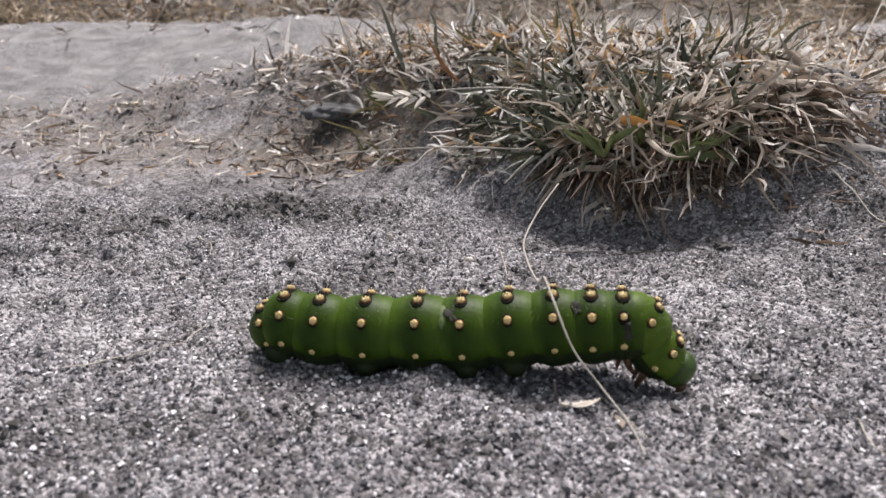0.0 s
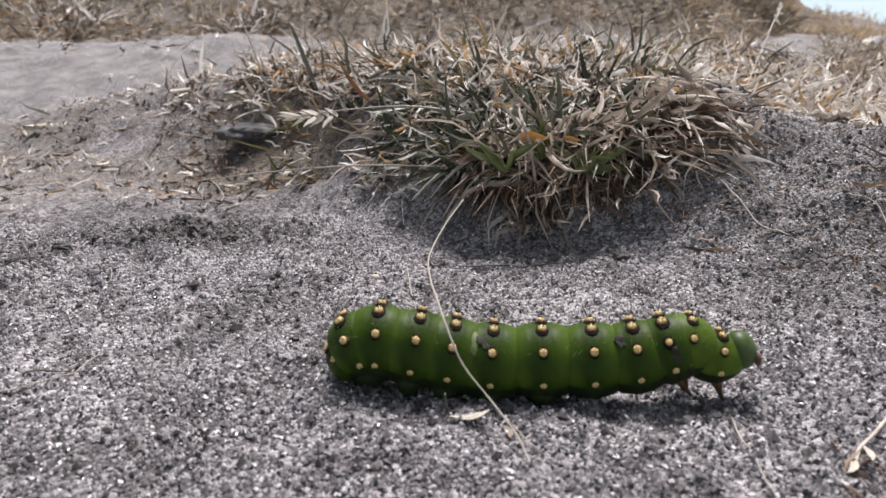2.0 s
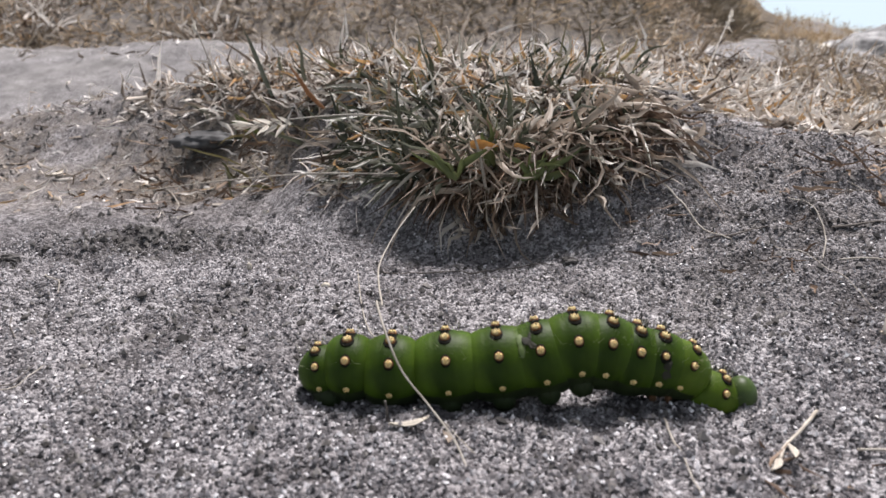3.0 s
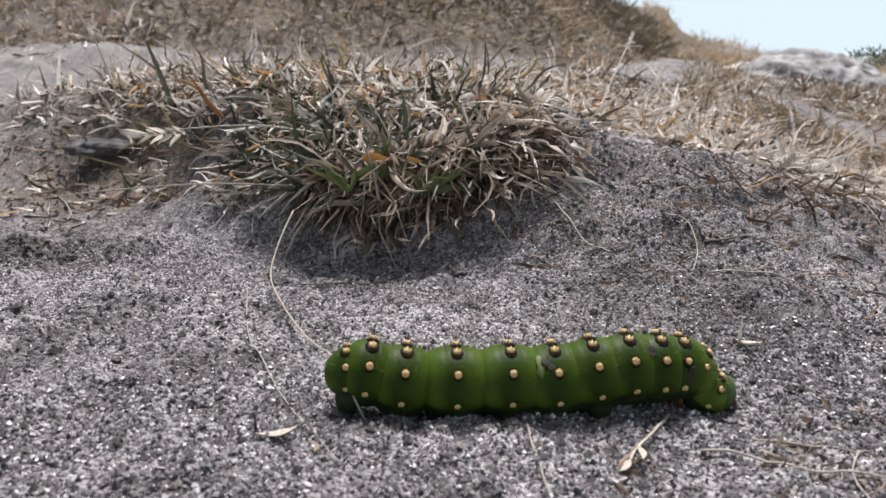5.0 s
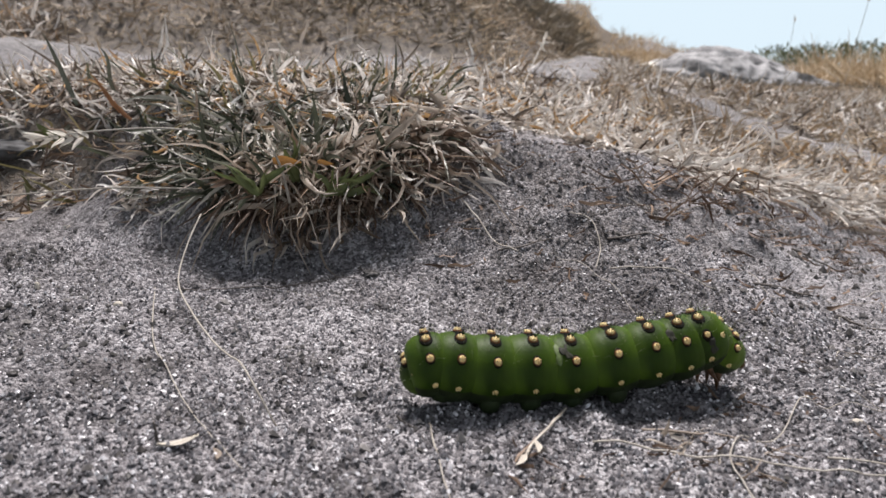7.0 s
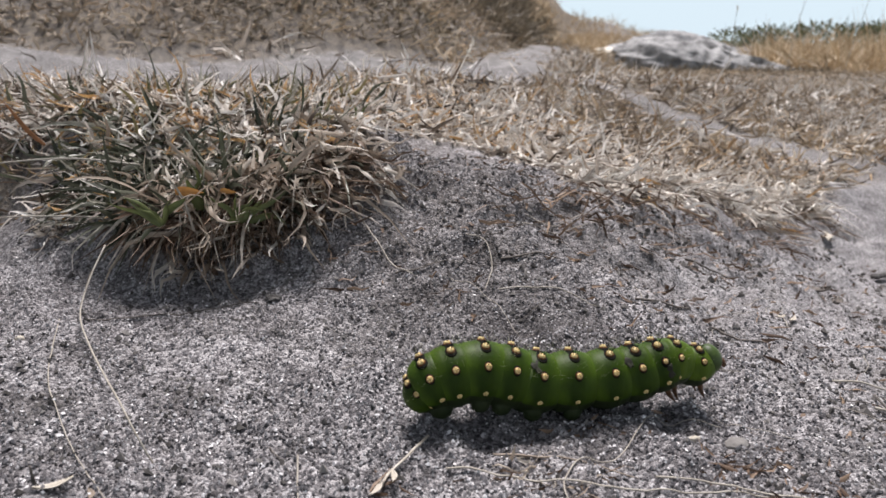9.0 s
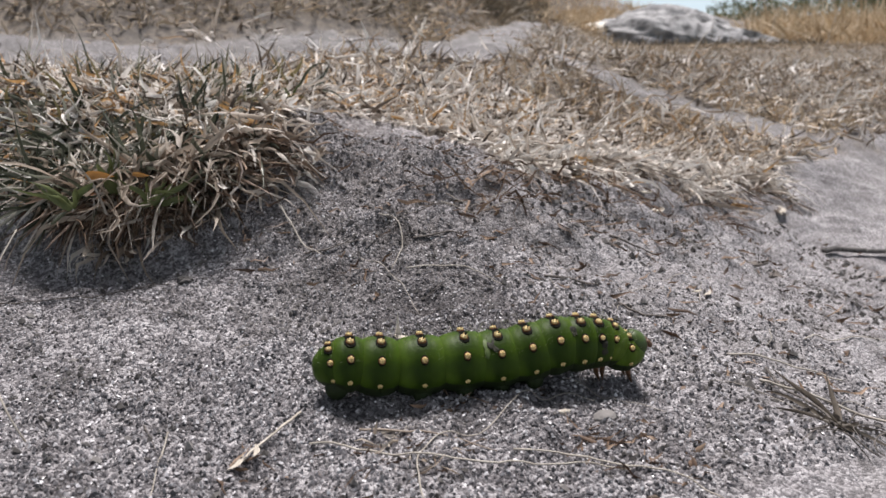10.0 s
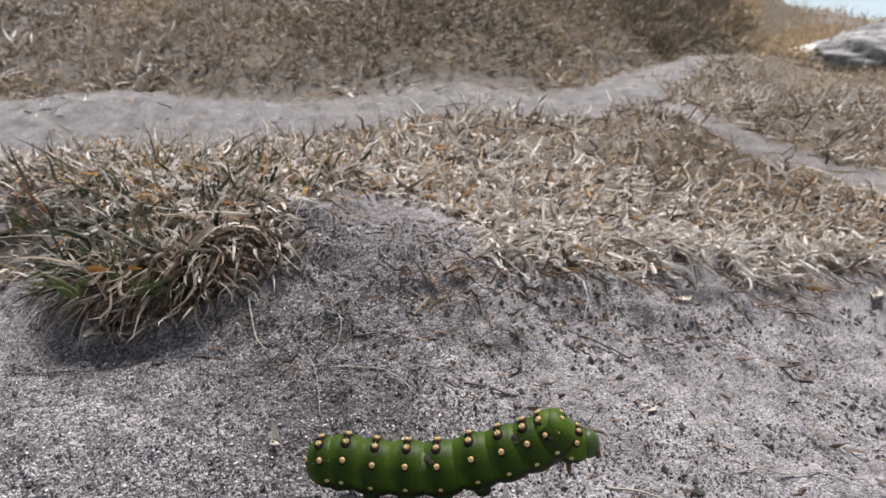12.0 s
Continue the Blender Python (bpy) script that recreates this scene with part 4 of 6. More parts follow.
stalk("dark_twig", [(-68.7, 152.2), (-62, 152.0), (-56.4, 150.6)], 0.35, 0.25, TWIG, "thin grey twig on the sand", "twig")
stalk("dry_stalk", [(81.5, 149), (83.0, 140.6), (85.2, 132.2), (87.5, 127)], 0.5, 0.3, STRAW, "broad straw hanging down from the tuft", lift=1.0)
stalk("dry_stalk", [(-60, 259), (-51.8, 255.7), (-35.5, 248.3)], 0.5, 0.4, STRAW, "pale stalk lying before the grass", lift=0.6)
stalk("dark_twig", [(69.9, 84.2), (71.5, 85.6), (74.0, 85.9)], 0.25, 0.18, TWIG, "tiny dark bent twig on the sand", "twig")
stalk("straw_bit", [(64.3, 103.0), (67.3, 102.1)], 0.2, 0.18, STRAW, "small bit of straw on the sand")
stalk("dark_twig", [(-46.6, 127.2), (-44.5, 121), (-41.8, 115.7)], 0.25, 0.2, TWIG, "thin dark twig on the sand", "twig")
stalk("dry_stalk", [(-50, 91), (-41.0, 95.9), (-37.6, 98.7), (-34.4, 105.4)], 0.3, 0.2, STRAW, "thin bent straw on the sand", lift=0.3)
stalk("dark_twig", [(-43, 99), (-38, 101), (-36, 106)], 0.35, 0.2, TWIG, "short forked dark twig on the sand", "twig")
stalk("dark_twig", [(110, 128), (118, 125.5), (124, 124)], 0.7, 0.4, TWIG, "dark decayed twig in the eroded sand", "twig", lift=0.2)
stalk("dark_twig", [(84.5, 131), (90, 129), (97, 129.5)], 0.6, 0.3, TWIG, "dark decayed twig in the eroded sand", "twig", lift=0.2)

stalk("dark_wood", [(322, 190), (334.7, 188.1), (350, 180)], 3.2, 2.6, CLOD, "short charred piece of wood on the sand", "wood", lift=2.0)
stalk("dark_twig", [(150, 100), (153.3, 94.8), (158, 92)], 0.7, 0.5, TWIG, "dark decayed twig on the sand", "twig", lift=0.3)
stalk("dark_twig", [(136, 110), (142.5, 108.0), (148, 105)], 0.8, 0.5, TWIG, "dark decayed twig on the sand", "twig", lift=0.3)
stalk("dark_twig", [(172, 136), (179.4, 134.7), (186, 131)], 0.9, 0.5, TWIG, "dark decayed twig on the sand", "twig", lift=0.3)
stalk("dry_stalk", [(160, 75), (172, 72), (184, 66)], 0.6, 0.4, STRAW, "pale flat stalk on the sloping sand", lift=0.4)
stalk("dry_stalk", [(156, 62), (168, 56), (176, 47), (182, 38)], 0.7, 0.5, STRAW, "pale flat stalk by the dry root", lift=0.8)
stalk("dark_twig", [(160, 372), (169.5, 366.7), (180, 360)], 0.9, 0.6, TWIG, "thin dark stem lying on the dry grass", "twig", lift=9)
stalk("dark_twig", [(176, 310), (184.3, 304.3), (193, 300)], 0.8, 0.5, TWIG, "thin dark stem lying on the dry grass", "twig", lift=8)
stalk("stub", [(364, 339), (367, 337), (371, 334)], 1.6, 1.0, TWIG, "dark withered stub in the dry grass", "twig", lift=6)
husk("husk", 17.4, 78.2, 5.2, 1.3, 8, HUSK, "pale dry leaf flake on the sand")
husk("husk", 22.0, 77.0, 3.0, 1.0, 95, DRY, "small brown chaff on the sand")
husk("husk", 93.0, 88.5, 4.5, 1.6, -60, HUSK, "pale husk lying on dark soil", tilt=-8, lift=0.6)
husk("husk", 181.7, 105.5, 4.0, 1.2, 25, HUSK, "white seed husk on the sand")
husk("husk", 180.8, 108.5, 3.0, 1.2, -10, HUSK, "small pale husk on the sand")
husk("husk", 322, 216, 16, 5, 60, HUSK, "broken white shell flake by the grass edge", lift=1.5)
husk("husk", 221, 186, 6, 3, -60, HUSK, "pale flake at the edge of the grass")
husk("husk", 222, 178, 7, 4, 10, HUSK, "pale crumbled flake on the sand")
husk("leaf", -122, 320, 11, 6, 60, SPIKELET, "dry pale curled leaf on the ground", "leaf", lift=2.0)
husk("leaf", -78.4, 257.3, 9, 3, 70, HUSK, "small white dry leaf on the ground", "leaf", lift=0.4)
husk("leaf", -134, 300, 8, 2.5, -20, DRY, "dry pale leaf bit on the ground", "leaf", lift=0.2)
husk("leaf", -100, 285, 7, 2, 10, DRY, "dry pale leaf bit on the ground", "leaf", lift=0.2)
husk("leaf", 243, 150.7, 10, 4, -25, TWIG, "dark brown decayed leaf on the sand", "leaf", lift=-0.2)
husk("leaf", 250, 148, 8, 3.5, 30, TWIG, "dark brown decayed leaf on the sand", "leaf", lift=-0.1)
lump("white_rock", 1192, 1668, (150, 90, 48), SPIKELET, "pale white rock beside the large grey rock", "rock", 21, 0.25, 0.3, -35)
lump("pebble", 117.4, 57.0, (4.2, 3.0, 1.7), PEBBLE, "smooth flat grey-brown pebble on the sand", "pebble", 1, 0.12)
lump("white_stone", 111.6, 60.5, (2.6, 1.2, 1.0), HUSK, "tiny white chip of stone on the sand", "pebble", 2)
lump("white_stone", 7.6, 135.1, (1.8, 1.4, 1.4), HUSK, "tiny round white stone on the sand", "pebble", 3, 0.1)
lump("white_stone", -8.0, 149.4, (1.1, 0.9, 1.9), HUSK, "tiny white stone on the sand", "pebble", 4, 0.1)
lump("stone", -26.0, 249.5, (27, 14, 6), SLATE, "dark grey stone half buried under the grass", "stone", 5, 0.3, 0.5, 22)
for k, (cx, cy, cs) in enumerate(((-61.5, 168.2, 4.2), (-55.2, 173.6, 3.4), (-67.6, 158.9, 5.0), (-31.5, 171.8, 6.5), (-27.1, 190.1, 4.0), (-36, 168, 4), (-24, 166, 3.5), (-42, 172, 2.5), (58, 138, 3.6), (-6, 108, 1.6), (-22, 118, 1.8), (-90, 150, 4.0))):
    lump("soil_clod", cx, cy, (cs * 0.95, cs * 0.75, cs * 0.5), CLOD, "dark crumbly clod of soil on the sand", "clod", 10 + k, 0.5, 0.25, 40 * k)


def seed_stem():
    """A bent stem with two pale seed husks at its end."""
    stem = tagged(new("grass_seed_stem"), "broken pale stem with seed husks on the sand", "seed stem")
    bm = bmesh.new()
    tube_into(bm, lay([(70.6, 74.2), (66.5, 71.0), (63.0, 69.0), (60.2, 65.8)], 0.0006), 0.00026, 0.00022)
    part("stalk", bm, HUSK, stem)
    for x, y, turn, long in ((59.4, 64.9, 50, 4.2), (62.3, 66.3, 75, 3.2)):
        h = husk("seed_husk", x, y, long, 0.95, turn, HUSK, "", "", 1.3)
        for key in ("label", "category", "group"):
            if key in h:
                del h[key]
        h.parent = stem
    return stem


seed_stem()


def seed_head(start, tip, spikelets, name, label, size):
    """A drooping grass stalk with pale spikelets at its tip."""
    head = tagged(new(name), label, "grass", "grass stalks with seed heads")
    a, b = Vector(start), Vector(tip)
    bm = bmesh.new()
    line = flow([a, a.lerp(b, 0.35) + Vector((0, 0, 0.002)), a.lerp(b, 0.7) + Vector((0, 0, 0.0015)), b])
    tube_into(bm, line, 0.00036, 0.00024)
    part("stalk", bm, STRAW, head)
    d = (b - a).normalized()
    for k in range(spikelets):
        p = b - d * size * (0.2 * k)
        w = d + Vector((0.0, 0.2 * (-1) ** (k // 2), 0.75 * (-1) ** k * (0.4 + 0.06 * k)))
        blades("spikelet", np.array([p]), np.array([w]), size * rng.uniform(0.65, 0.95), size * 0.2, 0.15, AWN, head, rings=6, twist=0.2, thick=0.7, curl=0.2)
    return head


seed_head((0.033, 0.172, 0.0425), (-0.0098, 0.184, 0.0412), 11, "seed_head_stalk", "pale grass stalk with a seed head leaning out", 0.0056)
seed_head((0.032, 0.164, 0.031), (-0.042, 0.215, 0.0205), 1, "seed_head_stalk", "long pale grass stalk lying over the sand", 0.003)
seed_head((0.14, 0.25, 0.035), (0.178, 0.296, 0.071), 9, "seed_head_stalk", "thin grass stalk with a small seed head", 0.0065)
seed_head((0.205, 0.205, 0.028), (0.232, 0.214, 0.043), 6, "seed_head_stalk", "thin dry stalk with pale husks over the straw", 0.004)
seed_head((0.043, 0.152, 0.030), (0.0385, 0.146, 0.043), 4, "seed_head_stalk", "short grass stalk with a pale seed head", 0.004)
seed_head((-0.02, 0.235, 0.04), (-0.028, 0.24, 0.066), 4, "seed_head_stalk", "upright grass stalk with a pale seed head", 0.004)


def crumbs(name, count, box, keep, sizes, mat, label, sink=0.3):
    """Loose grains: small uneven six-cornered lumps in one mesh."""
    root = scatter(count, *box, keep)
    n = len(root)
    v0 = np.array([[1, 0, 0], [-1, 0, 0], [0, 1, 0], [0, -1, 0], [0, 0, 1], [0, 0, -1]], float)
    f0 = np.array([[0, 2, 4], [2, 1, 4], [1, 3, 4], [3, 0, 4], [2, 0, 5], [1, 2, 5], [3, 1, 5], [0, 3, 5]])
    size = sizes[0] + (sizes[1] - sizes[0]) * rng.uniform(0, 1, (n, 1, 1)) ** 1.5
    a = rng.uniform(0, 2 * math.pi, n)
    t = rng.uniform(-0.6, 0.6, n)
    v = v0[None] * rng.uniform(0.7, 1.3, (n, 6, 1)) * rng.uniform(0.6, 1.2, (n, 1, 3)) * size
    x = v[..., 0] * np.cos(a)[:, None] - v[..., 1] * np.sin(a)[:, None]
    y = v[..., 0] * np.sin(a)[:, None] + v[..., 1] * np.cos(a)[:, None]
    z = v[..., 2] * np.cos(t)[:, None] + x * np.sin(t)[:, None]
    v = np.stack([x, y, z], -1) + root[:, None, :] + np.array([0, 0, 1.0]) * size * (1 - 2 * sink)
    f = (np.arange(n)[:, None, None] * 6 + f0[None]).reshape(-1, 3)
    ob = mesh_object(name, v.reshape(-1, 3), f, mat, smooth_shade=False)
    return tagged(ob, label, "sand", kind="stuff")


for base, tip, k, sz in (((0.70, 0.62), (0.75, 0.645, 0.135), 5, 0.007), ((0.74, 0.58), (0.80, 0.60, 0.15), 6, 0.007), ((0.66, 0.66), (0.665, 0.66, 0.11), 4, 0.006)):
    seed_head((*base, float(land(*base)) - 0.002), tip, k, "seed_head_stalk", "tall thin grass stalk standing in the field", sz)


def bare(x, y):
    return 1 - 0.8 * litter(x, y)[0]


def fine_bare(x, y):
    """The slope beside the mound is smoother, with fewer loose grains."""
    return bare(x, y) * (1 - 0.7 * smooth(0.11, 0.17, x))


crumbs("sand_grains", 42000, (-0.09, 0.2, 0.035, 0.1), fine_bare, (0.00018, 0.00047), GRAINS, "loose coarse grains of grey and white sand")
crumbs("sand_grains", 40000, (-0.13, 0.3, 0.1, 0.19), fine_bare, (0.00016, 0.00038), GRAINS, "loose grains of grey and white sand")
crumbs("soil_crumbs", 1000, (-0.13, 0.3, 0.04, 0.22), lambda x, y: bare(x, y) * smooth(0.0, 0.9, rough(x, y, 0.025, 51)), (0.0003, 0.0009), CRUMB, "small dark crumbs of soil on the sand")
crumbs("soil_crumbs", 1100, (0.14, 0.34, 0.06, 0.21), lambda x, y: bare(x, y) * smooth(0.0, 0.7, rough(x, y, 0.02, 55)) * smooth(1.1, 0.7, mound_rise(x, y)), (0.0004, 0.0014), CRUMB, "dark crumbs of soil on the sandy slope", 0.45)
crumbs("soil_crumbs", 900, (0.06, 0.2, 0.11, 0.2), lambda x, y: smooth(0.1, 0.5, mound_rise(x, y)) * smooth(-0.1, 0.4, rough(x, y, 0.014, 53)), (0.0002, 0.0009), CRUMB, "dark crumbs of soil on the eroded edge of the mound")

crumbs("soil_crumbs", 620, (-0.1, 0.0, 0.14, 0.2), lambda x, y: smooth(1.0, 0.2, np.hypot((x + 0.034) / 0.02, (y - 0.172) / 0.014)) + 0.12 * smooth(0.02, 0.005, np.abs(y - 0.165 - 0.1 * (x + 0.05))) * smooth(-0.1, 0.5, rough(x, y, 0.012, 57)), (0.0002, 0.001), CRUMB, "dark crumbled soil lying in patches on the sand", 0.4)

crumbs("soil_crumbs", 9000, (-0.1, 0.28, 0.04, 0.18), lambda x, y: bare(x, y) * np.maximum(smooth(-0.3, 0.7, rough(x, y, 0.02, 59)), dark_sand(x, y)), (0.00018, 0.0007), CRUMB, "fine dark crumbs among the sand grains", 0.45)
crumbs("soil_crumbs", 3500, (-0.2, 0.02, 0.19, 0.42), lambda x, y: litter(x, y)[0] * smooth(-0.4, 0.5, rough(x, y, 0.02, 65)), (0.0003, 0.0011), CRUMB, "crumbs of dark soil among the plant litter", 0.45)
tagged(blades("straw_chip", np.array([[0.0935, 0.0905, float(height(0.0935, 0.0905))]]), np.array([[-0.15, 0.1, 1.0]]), 0.006, 0.0017, 0.1, FRINGE, rings=6, twist=0.1, curl=0.1, face=math.pi / 2), "pale chip of straw stuck upright in the sand", "straw")


def withered_plant(x, y):
    """A dead grass plant lying on the sand: flat arching blades from one crown, and short roots."""
    plant = tagged(new("withered_plant"), "dead brown grass plant with bare roots on the sand", "plant")
    z = float(height(x, y)) + 0.0012
    for ex, ey, up, wide, mat in ((0.1675, 0.0705, 0.006, 0.0011, DEAD), (0.1595, 0.0665, 0.004, 0.0008, DEAD), (0.1735, 0.0505, 0.004, 0.0014, DEAD), (0.1776, 0.0663, 0.003, 0.0012, DEAD), (0.167, 0.0445, 0.003, 0.0012, DEAD), (0.161, 0.05, 0.005, 0.0012, DEAD), (0.149, 0.058, 0.003, 0.0006, DEAD), (0.182, 0.042, 0.004, 0.0012, DEAD), (0.164, 0.036, 0.002, 0.0009, DEAD)):
        a, b = np.array([x, y, z]), np.array([ex, ey, float(height(ex, ey)) + 0.5 * up])
        blades("blade", a[None], (b - a + [0, 0, 0.02 * np.linalg.norm(b - a)])[None], 0.9 * np.linalg.norm(b - a), wide, 0.2, mat, plant, rings=9, twist=0.8, curl=0.12)
    for k in range(7):
        way = np.array([[math.cos(1.1 * k), math.sin(1.1 * k), 0.2]])
        blades("root", np.array([[x, y, z]]), way, 0.004 + 0.0007 * k, 0.0005, 1.2, DEAD, plant, "thin bare root", rings=7, curl=0.8)
    return plant


withered_plant(0.1522, 0.041)
# fine root strands
strands = random.Random(77)
for _ in range(16):
    px, py, turn, long = strands.uniform(95, 215), strands.uniform(48, 118), strands.uniform(0, 6.28), strands.uniform(7, 18)
    pts = []
    for k in range(4):
        pts.append((px, py))
        turn += strands.uniform(-0.7, 0.7)
        px, py = px + long / 3 * math.cos(turn), py + long / 3 * math.sin(turn)
    stalk("root_strand", pts, strands.uniform(0.16, 0.28), 0.12, STRAW if strands.random() < 0.6 else TWIG, "fine dry root strand lying on the sand", "root", lift=0.25)

# ---- the caterpillar ----


def skin_material(name, dark, light):
    m, n, l, b = material(name, 0.5, 0.14)
    t = texture(n, l, "ShaderNodeTexNoise", 220, 4)
    r = ramp(n, [(0.3, dark), (0.7, light)])
    l.new(t.outputs["Fac"], r.inputs[0])
    # paler membrane towards the folds between the rings
    co = n.new("ShaderNodeTexCoord")
    sep = n.new("ShaderNodeSeparateXYZ")
    l.new(co.outputs["Object"], sep.inputs[0])
    ab = n.new("ShaderNodeMath")
    ab.operation = "ABSOLUTE"
    l.new(sep.outputs["X"], ab.inputs[0])
    fold = n.new("ShaderNodeMapRange")
    fold.inputs["From Min"].default_value, fold.inputs["From Max"].default_value = 0.0008, 0.0030
    l.new(ab.outputs[0], fold.inputs["Value"])
    wob = n.new("ShaderNodeMath")
    wob.operation = "MULTIPLY"
    l.new(fold.outputs[0], wob.inputs[0])
    l.new(t.outputs["Fac"], wob.inputs[1])
    col = blend(n, l, "MIX", wob.outputs[0], r.outputs[0], (0.075, 0.13, 0.012))
    l.new(col, b.inputs["Base Color"])
    f = texture(n, l, "ShaderNodeTexNoise", 2500, 3)
    b.inputs["Subsurface Weight"].default_value = 0.1
    b.inputs["Subsurface Radius"].default_value = (0.5, 1.0, 0.1)
    b.inputs["Subsurface Scale"].default_value = 0.0012
    bump(n, l, b, f.outputs["Fac"], 0.25, 0.00015)
    return m


SKIN = skin_material("green_skin", (0.0105, 0.0265, 0.0008), (0.032, 0.062, 0.0016))
NECK = skin_material("yellow_green_skin", (0.032, 0.06, 0.003), (0.085, 0.135, 0.012))
# underside and prolegs: the shade under the body is put into a darker green
SHADED_UNDERSIDE = plain_material("shaded_green_underside", (0.006, 0.012, 0.002), (0.016, 0.028, 0.005), 400, 0.65)
BLACK = plain_material("velvet_black", (0.004, 0.004, 0.003), (0.012, 0.011, 0.008), 900, 0.9, 0.0, 0.1)
RIM = plain_material("rust_rim", (0.1, 0.04, 0.012), (0.24, 0.1, 0.03), 2500, 0.55)
YELLOW = plain_material("yellow_wart", (0.6, 0.4, 0.14), (0.85, 0.73, 0.38), 2600, 0.5, 0.0001, 0.4)
HAIR = plain_material("pale_hair", (0.2, 0.23, 0.12), (0.36, 0.38, 0.24), 900, 0.5)
CLAW = plain_material("brown_leg", (0.06, 0.033, 0.018), (0.13, 0.07, 0.037), 900, 0.4)
FACE = plain_material("head_green", (0.03, 0.055, 0.01), (0.07, 0.11, 0.03), 500, 0.45)
PALE_SCAR = plain_material("pale_scar_skin", (0.045, 0.08, 0.018), (0.13, 0.17, 0.06), 1500, 0.6)
SCAR = plain_material("dark_scar", (0.012, 0.012, 0.008), (0.03, 0.03, 0.018), 500, 0.7)

RADII = [3.6, 4.6, 5.0, 5.1, 5.1, 5.1, 5.1, 5.0, 4.8, 4.45, 4.0, 3.4]
LONG = [6.4, 7.0, 8.6, 10.6, 10.6, 9.8, 9.6, 9.2, 8.6, 8.4, 8.2, 7.4]


def barrel(r, long, front=0.0, back=0.0):
    """One ring of the body: a bulging barrel along x with rounded, tucked-in ends; front and back narrow it."""
    bm = bmesh.new()
    rings, sides = 33, 40
    rows = []
    for i in range(rings):
        u = -1 + 2 * i / (rings - 1)
        prof = (1.005 - 0.2 * u * u) * (1 - abs(u) ** 7) ** 0.33 if abs(u) < 1 else 0.0
        prof *= 1 - (front * max(0, u) ** 1.5 + back * max(0, -u) ** 1.5)
        row = []
        for j in range(sides):
            a = 2 * math.pi * j / sides
            rr = r * max(prof, 0.02)
            z = math.cos(a)
            flat = 1.0 if z > -0.3 else 1 + 0.08 * (-(z + 0.3)) / 0.7
            fold = 1.01 - 0.012 * math.exp(-((abs(u) - 0.3) / 0.05) ** 2)
            row.append(bm.verts.new((u * long / 2, rr * fold * 0.98 * math.sin(a), rr * fold * z * flat)))
        rows.append(row)
    for p, q in zip(rows, rows[1:]):
        for j in range(sides):
            k = (j + 1) % sides
            bm.faces.new((p[j], q[j], q[k], p[k]))
    bm.faces.new(rows[0])
    bm.faces.new(rows[-1][::-1])
    bm.normal_update()
    # faces below the lower flank take the colour with shade painted in
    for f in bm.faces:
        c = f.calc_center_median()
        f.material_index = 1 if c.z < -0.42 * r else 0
    bmesh.ops.recalc_face_normals(bm, faces=bm.faces)
    return bm


def ball(bm, place, r, squash=(1, 1, 1), mat=0, sub=2):
    got = bmesh.ops.create_icosphere(bm, subdivisions=sub, radius=r)
    for v in got["verts"]:
        v.co = Vector((v.co.x * squash[0], v.co.y * squash[1], v.co.z * squash[2])) + Vector(place)
    for f in {f for v in got["verts"] for f in v.link_faces}:
        f.material_index = mat


def spike(bm, a, b, ra, rb, mat=0, sides=6):
    a, b = Vector(a), Vector(b)
    q = (b - a).to_track_quat("Z", "Y")
    rows = [[bm.verts.new(p + q @ Vector((r * math.cos(2 * math.pi * j / sides), r * math.sin(2 * math.pi * j / sides), 0))) for j in range(sides)] for p, r in ((a, ra), (a.lerp(b, 0.5), (ra + rb) / 2), (b, rb))]
    for p, q2 in zip(rows, rows[1:]):
        for j in range(sides):
            bm.faces.new((p[j], p[(j + 1) % sides], q2[(j + 1) % sides], q2[j])).material_index = mat
    bm.faces.new(rows[-1]).material_index = mat


def wart_mesh(size, collar, drop, hairs):
    """A cream wart with a lobed top, a rusty foot, a dark collar drawn down the flank by drop, and short bristles, along z."""
    bm = bmesh.new()
    ball(bm, (0, -drop * size, 0.0), size * collar, (0.95, 1.22, 0.17), 1)
    ball(bm, (0, 0, 0.2 * size), size * 1.12, (1, 1, 0.5), 2)
    ball(bm, (0, 0, 0.4 * size), size * 0.92, (1, 1, 0.75), 0)
    for k in range(5):
        a = k * math.tau / 5 + 0.3
        ball(bm, (0.52 * size * math.cos(a), 0.52 * size * math.sin(a), 0.72 * size), size * 0.42, (1, 1, 0.8), 0, 1)
    ball(bm, (0, 0, 1.0 * size), size * 0.17, (1, 1, 0.6), 2, 1)
    for k in range(hairs):
        a, e = 2.4 * k, 0.2 + 0.12 * (k % 3)
        spike(bm, (0.3 * size * math.cos(a), 0.3 * size * math.sin(a), 0.8 * size), (size * 4.0 * e * math.cos(a), size * 4.0 * e * math.sin(a), size * (2.6 + 1.0 * (k % 3))), size * 0.07, size * 0.02, 1, 4)
    me = bpy.data.meshes.new("wart")
    bm.to_mesh(me)
    bm.free()
    for m in (YELLOW, BLACK, RIM):
        me.materials.append(m)
    me.shade_smooth()
    return me


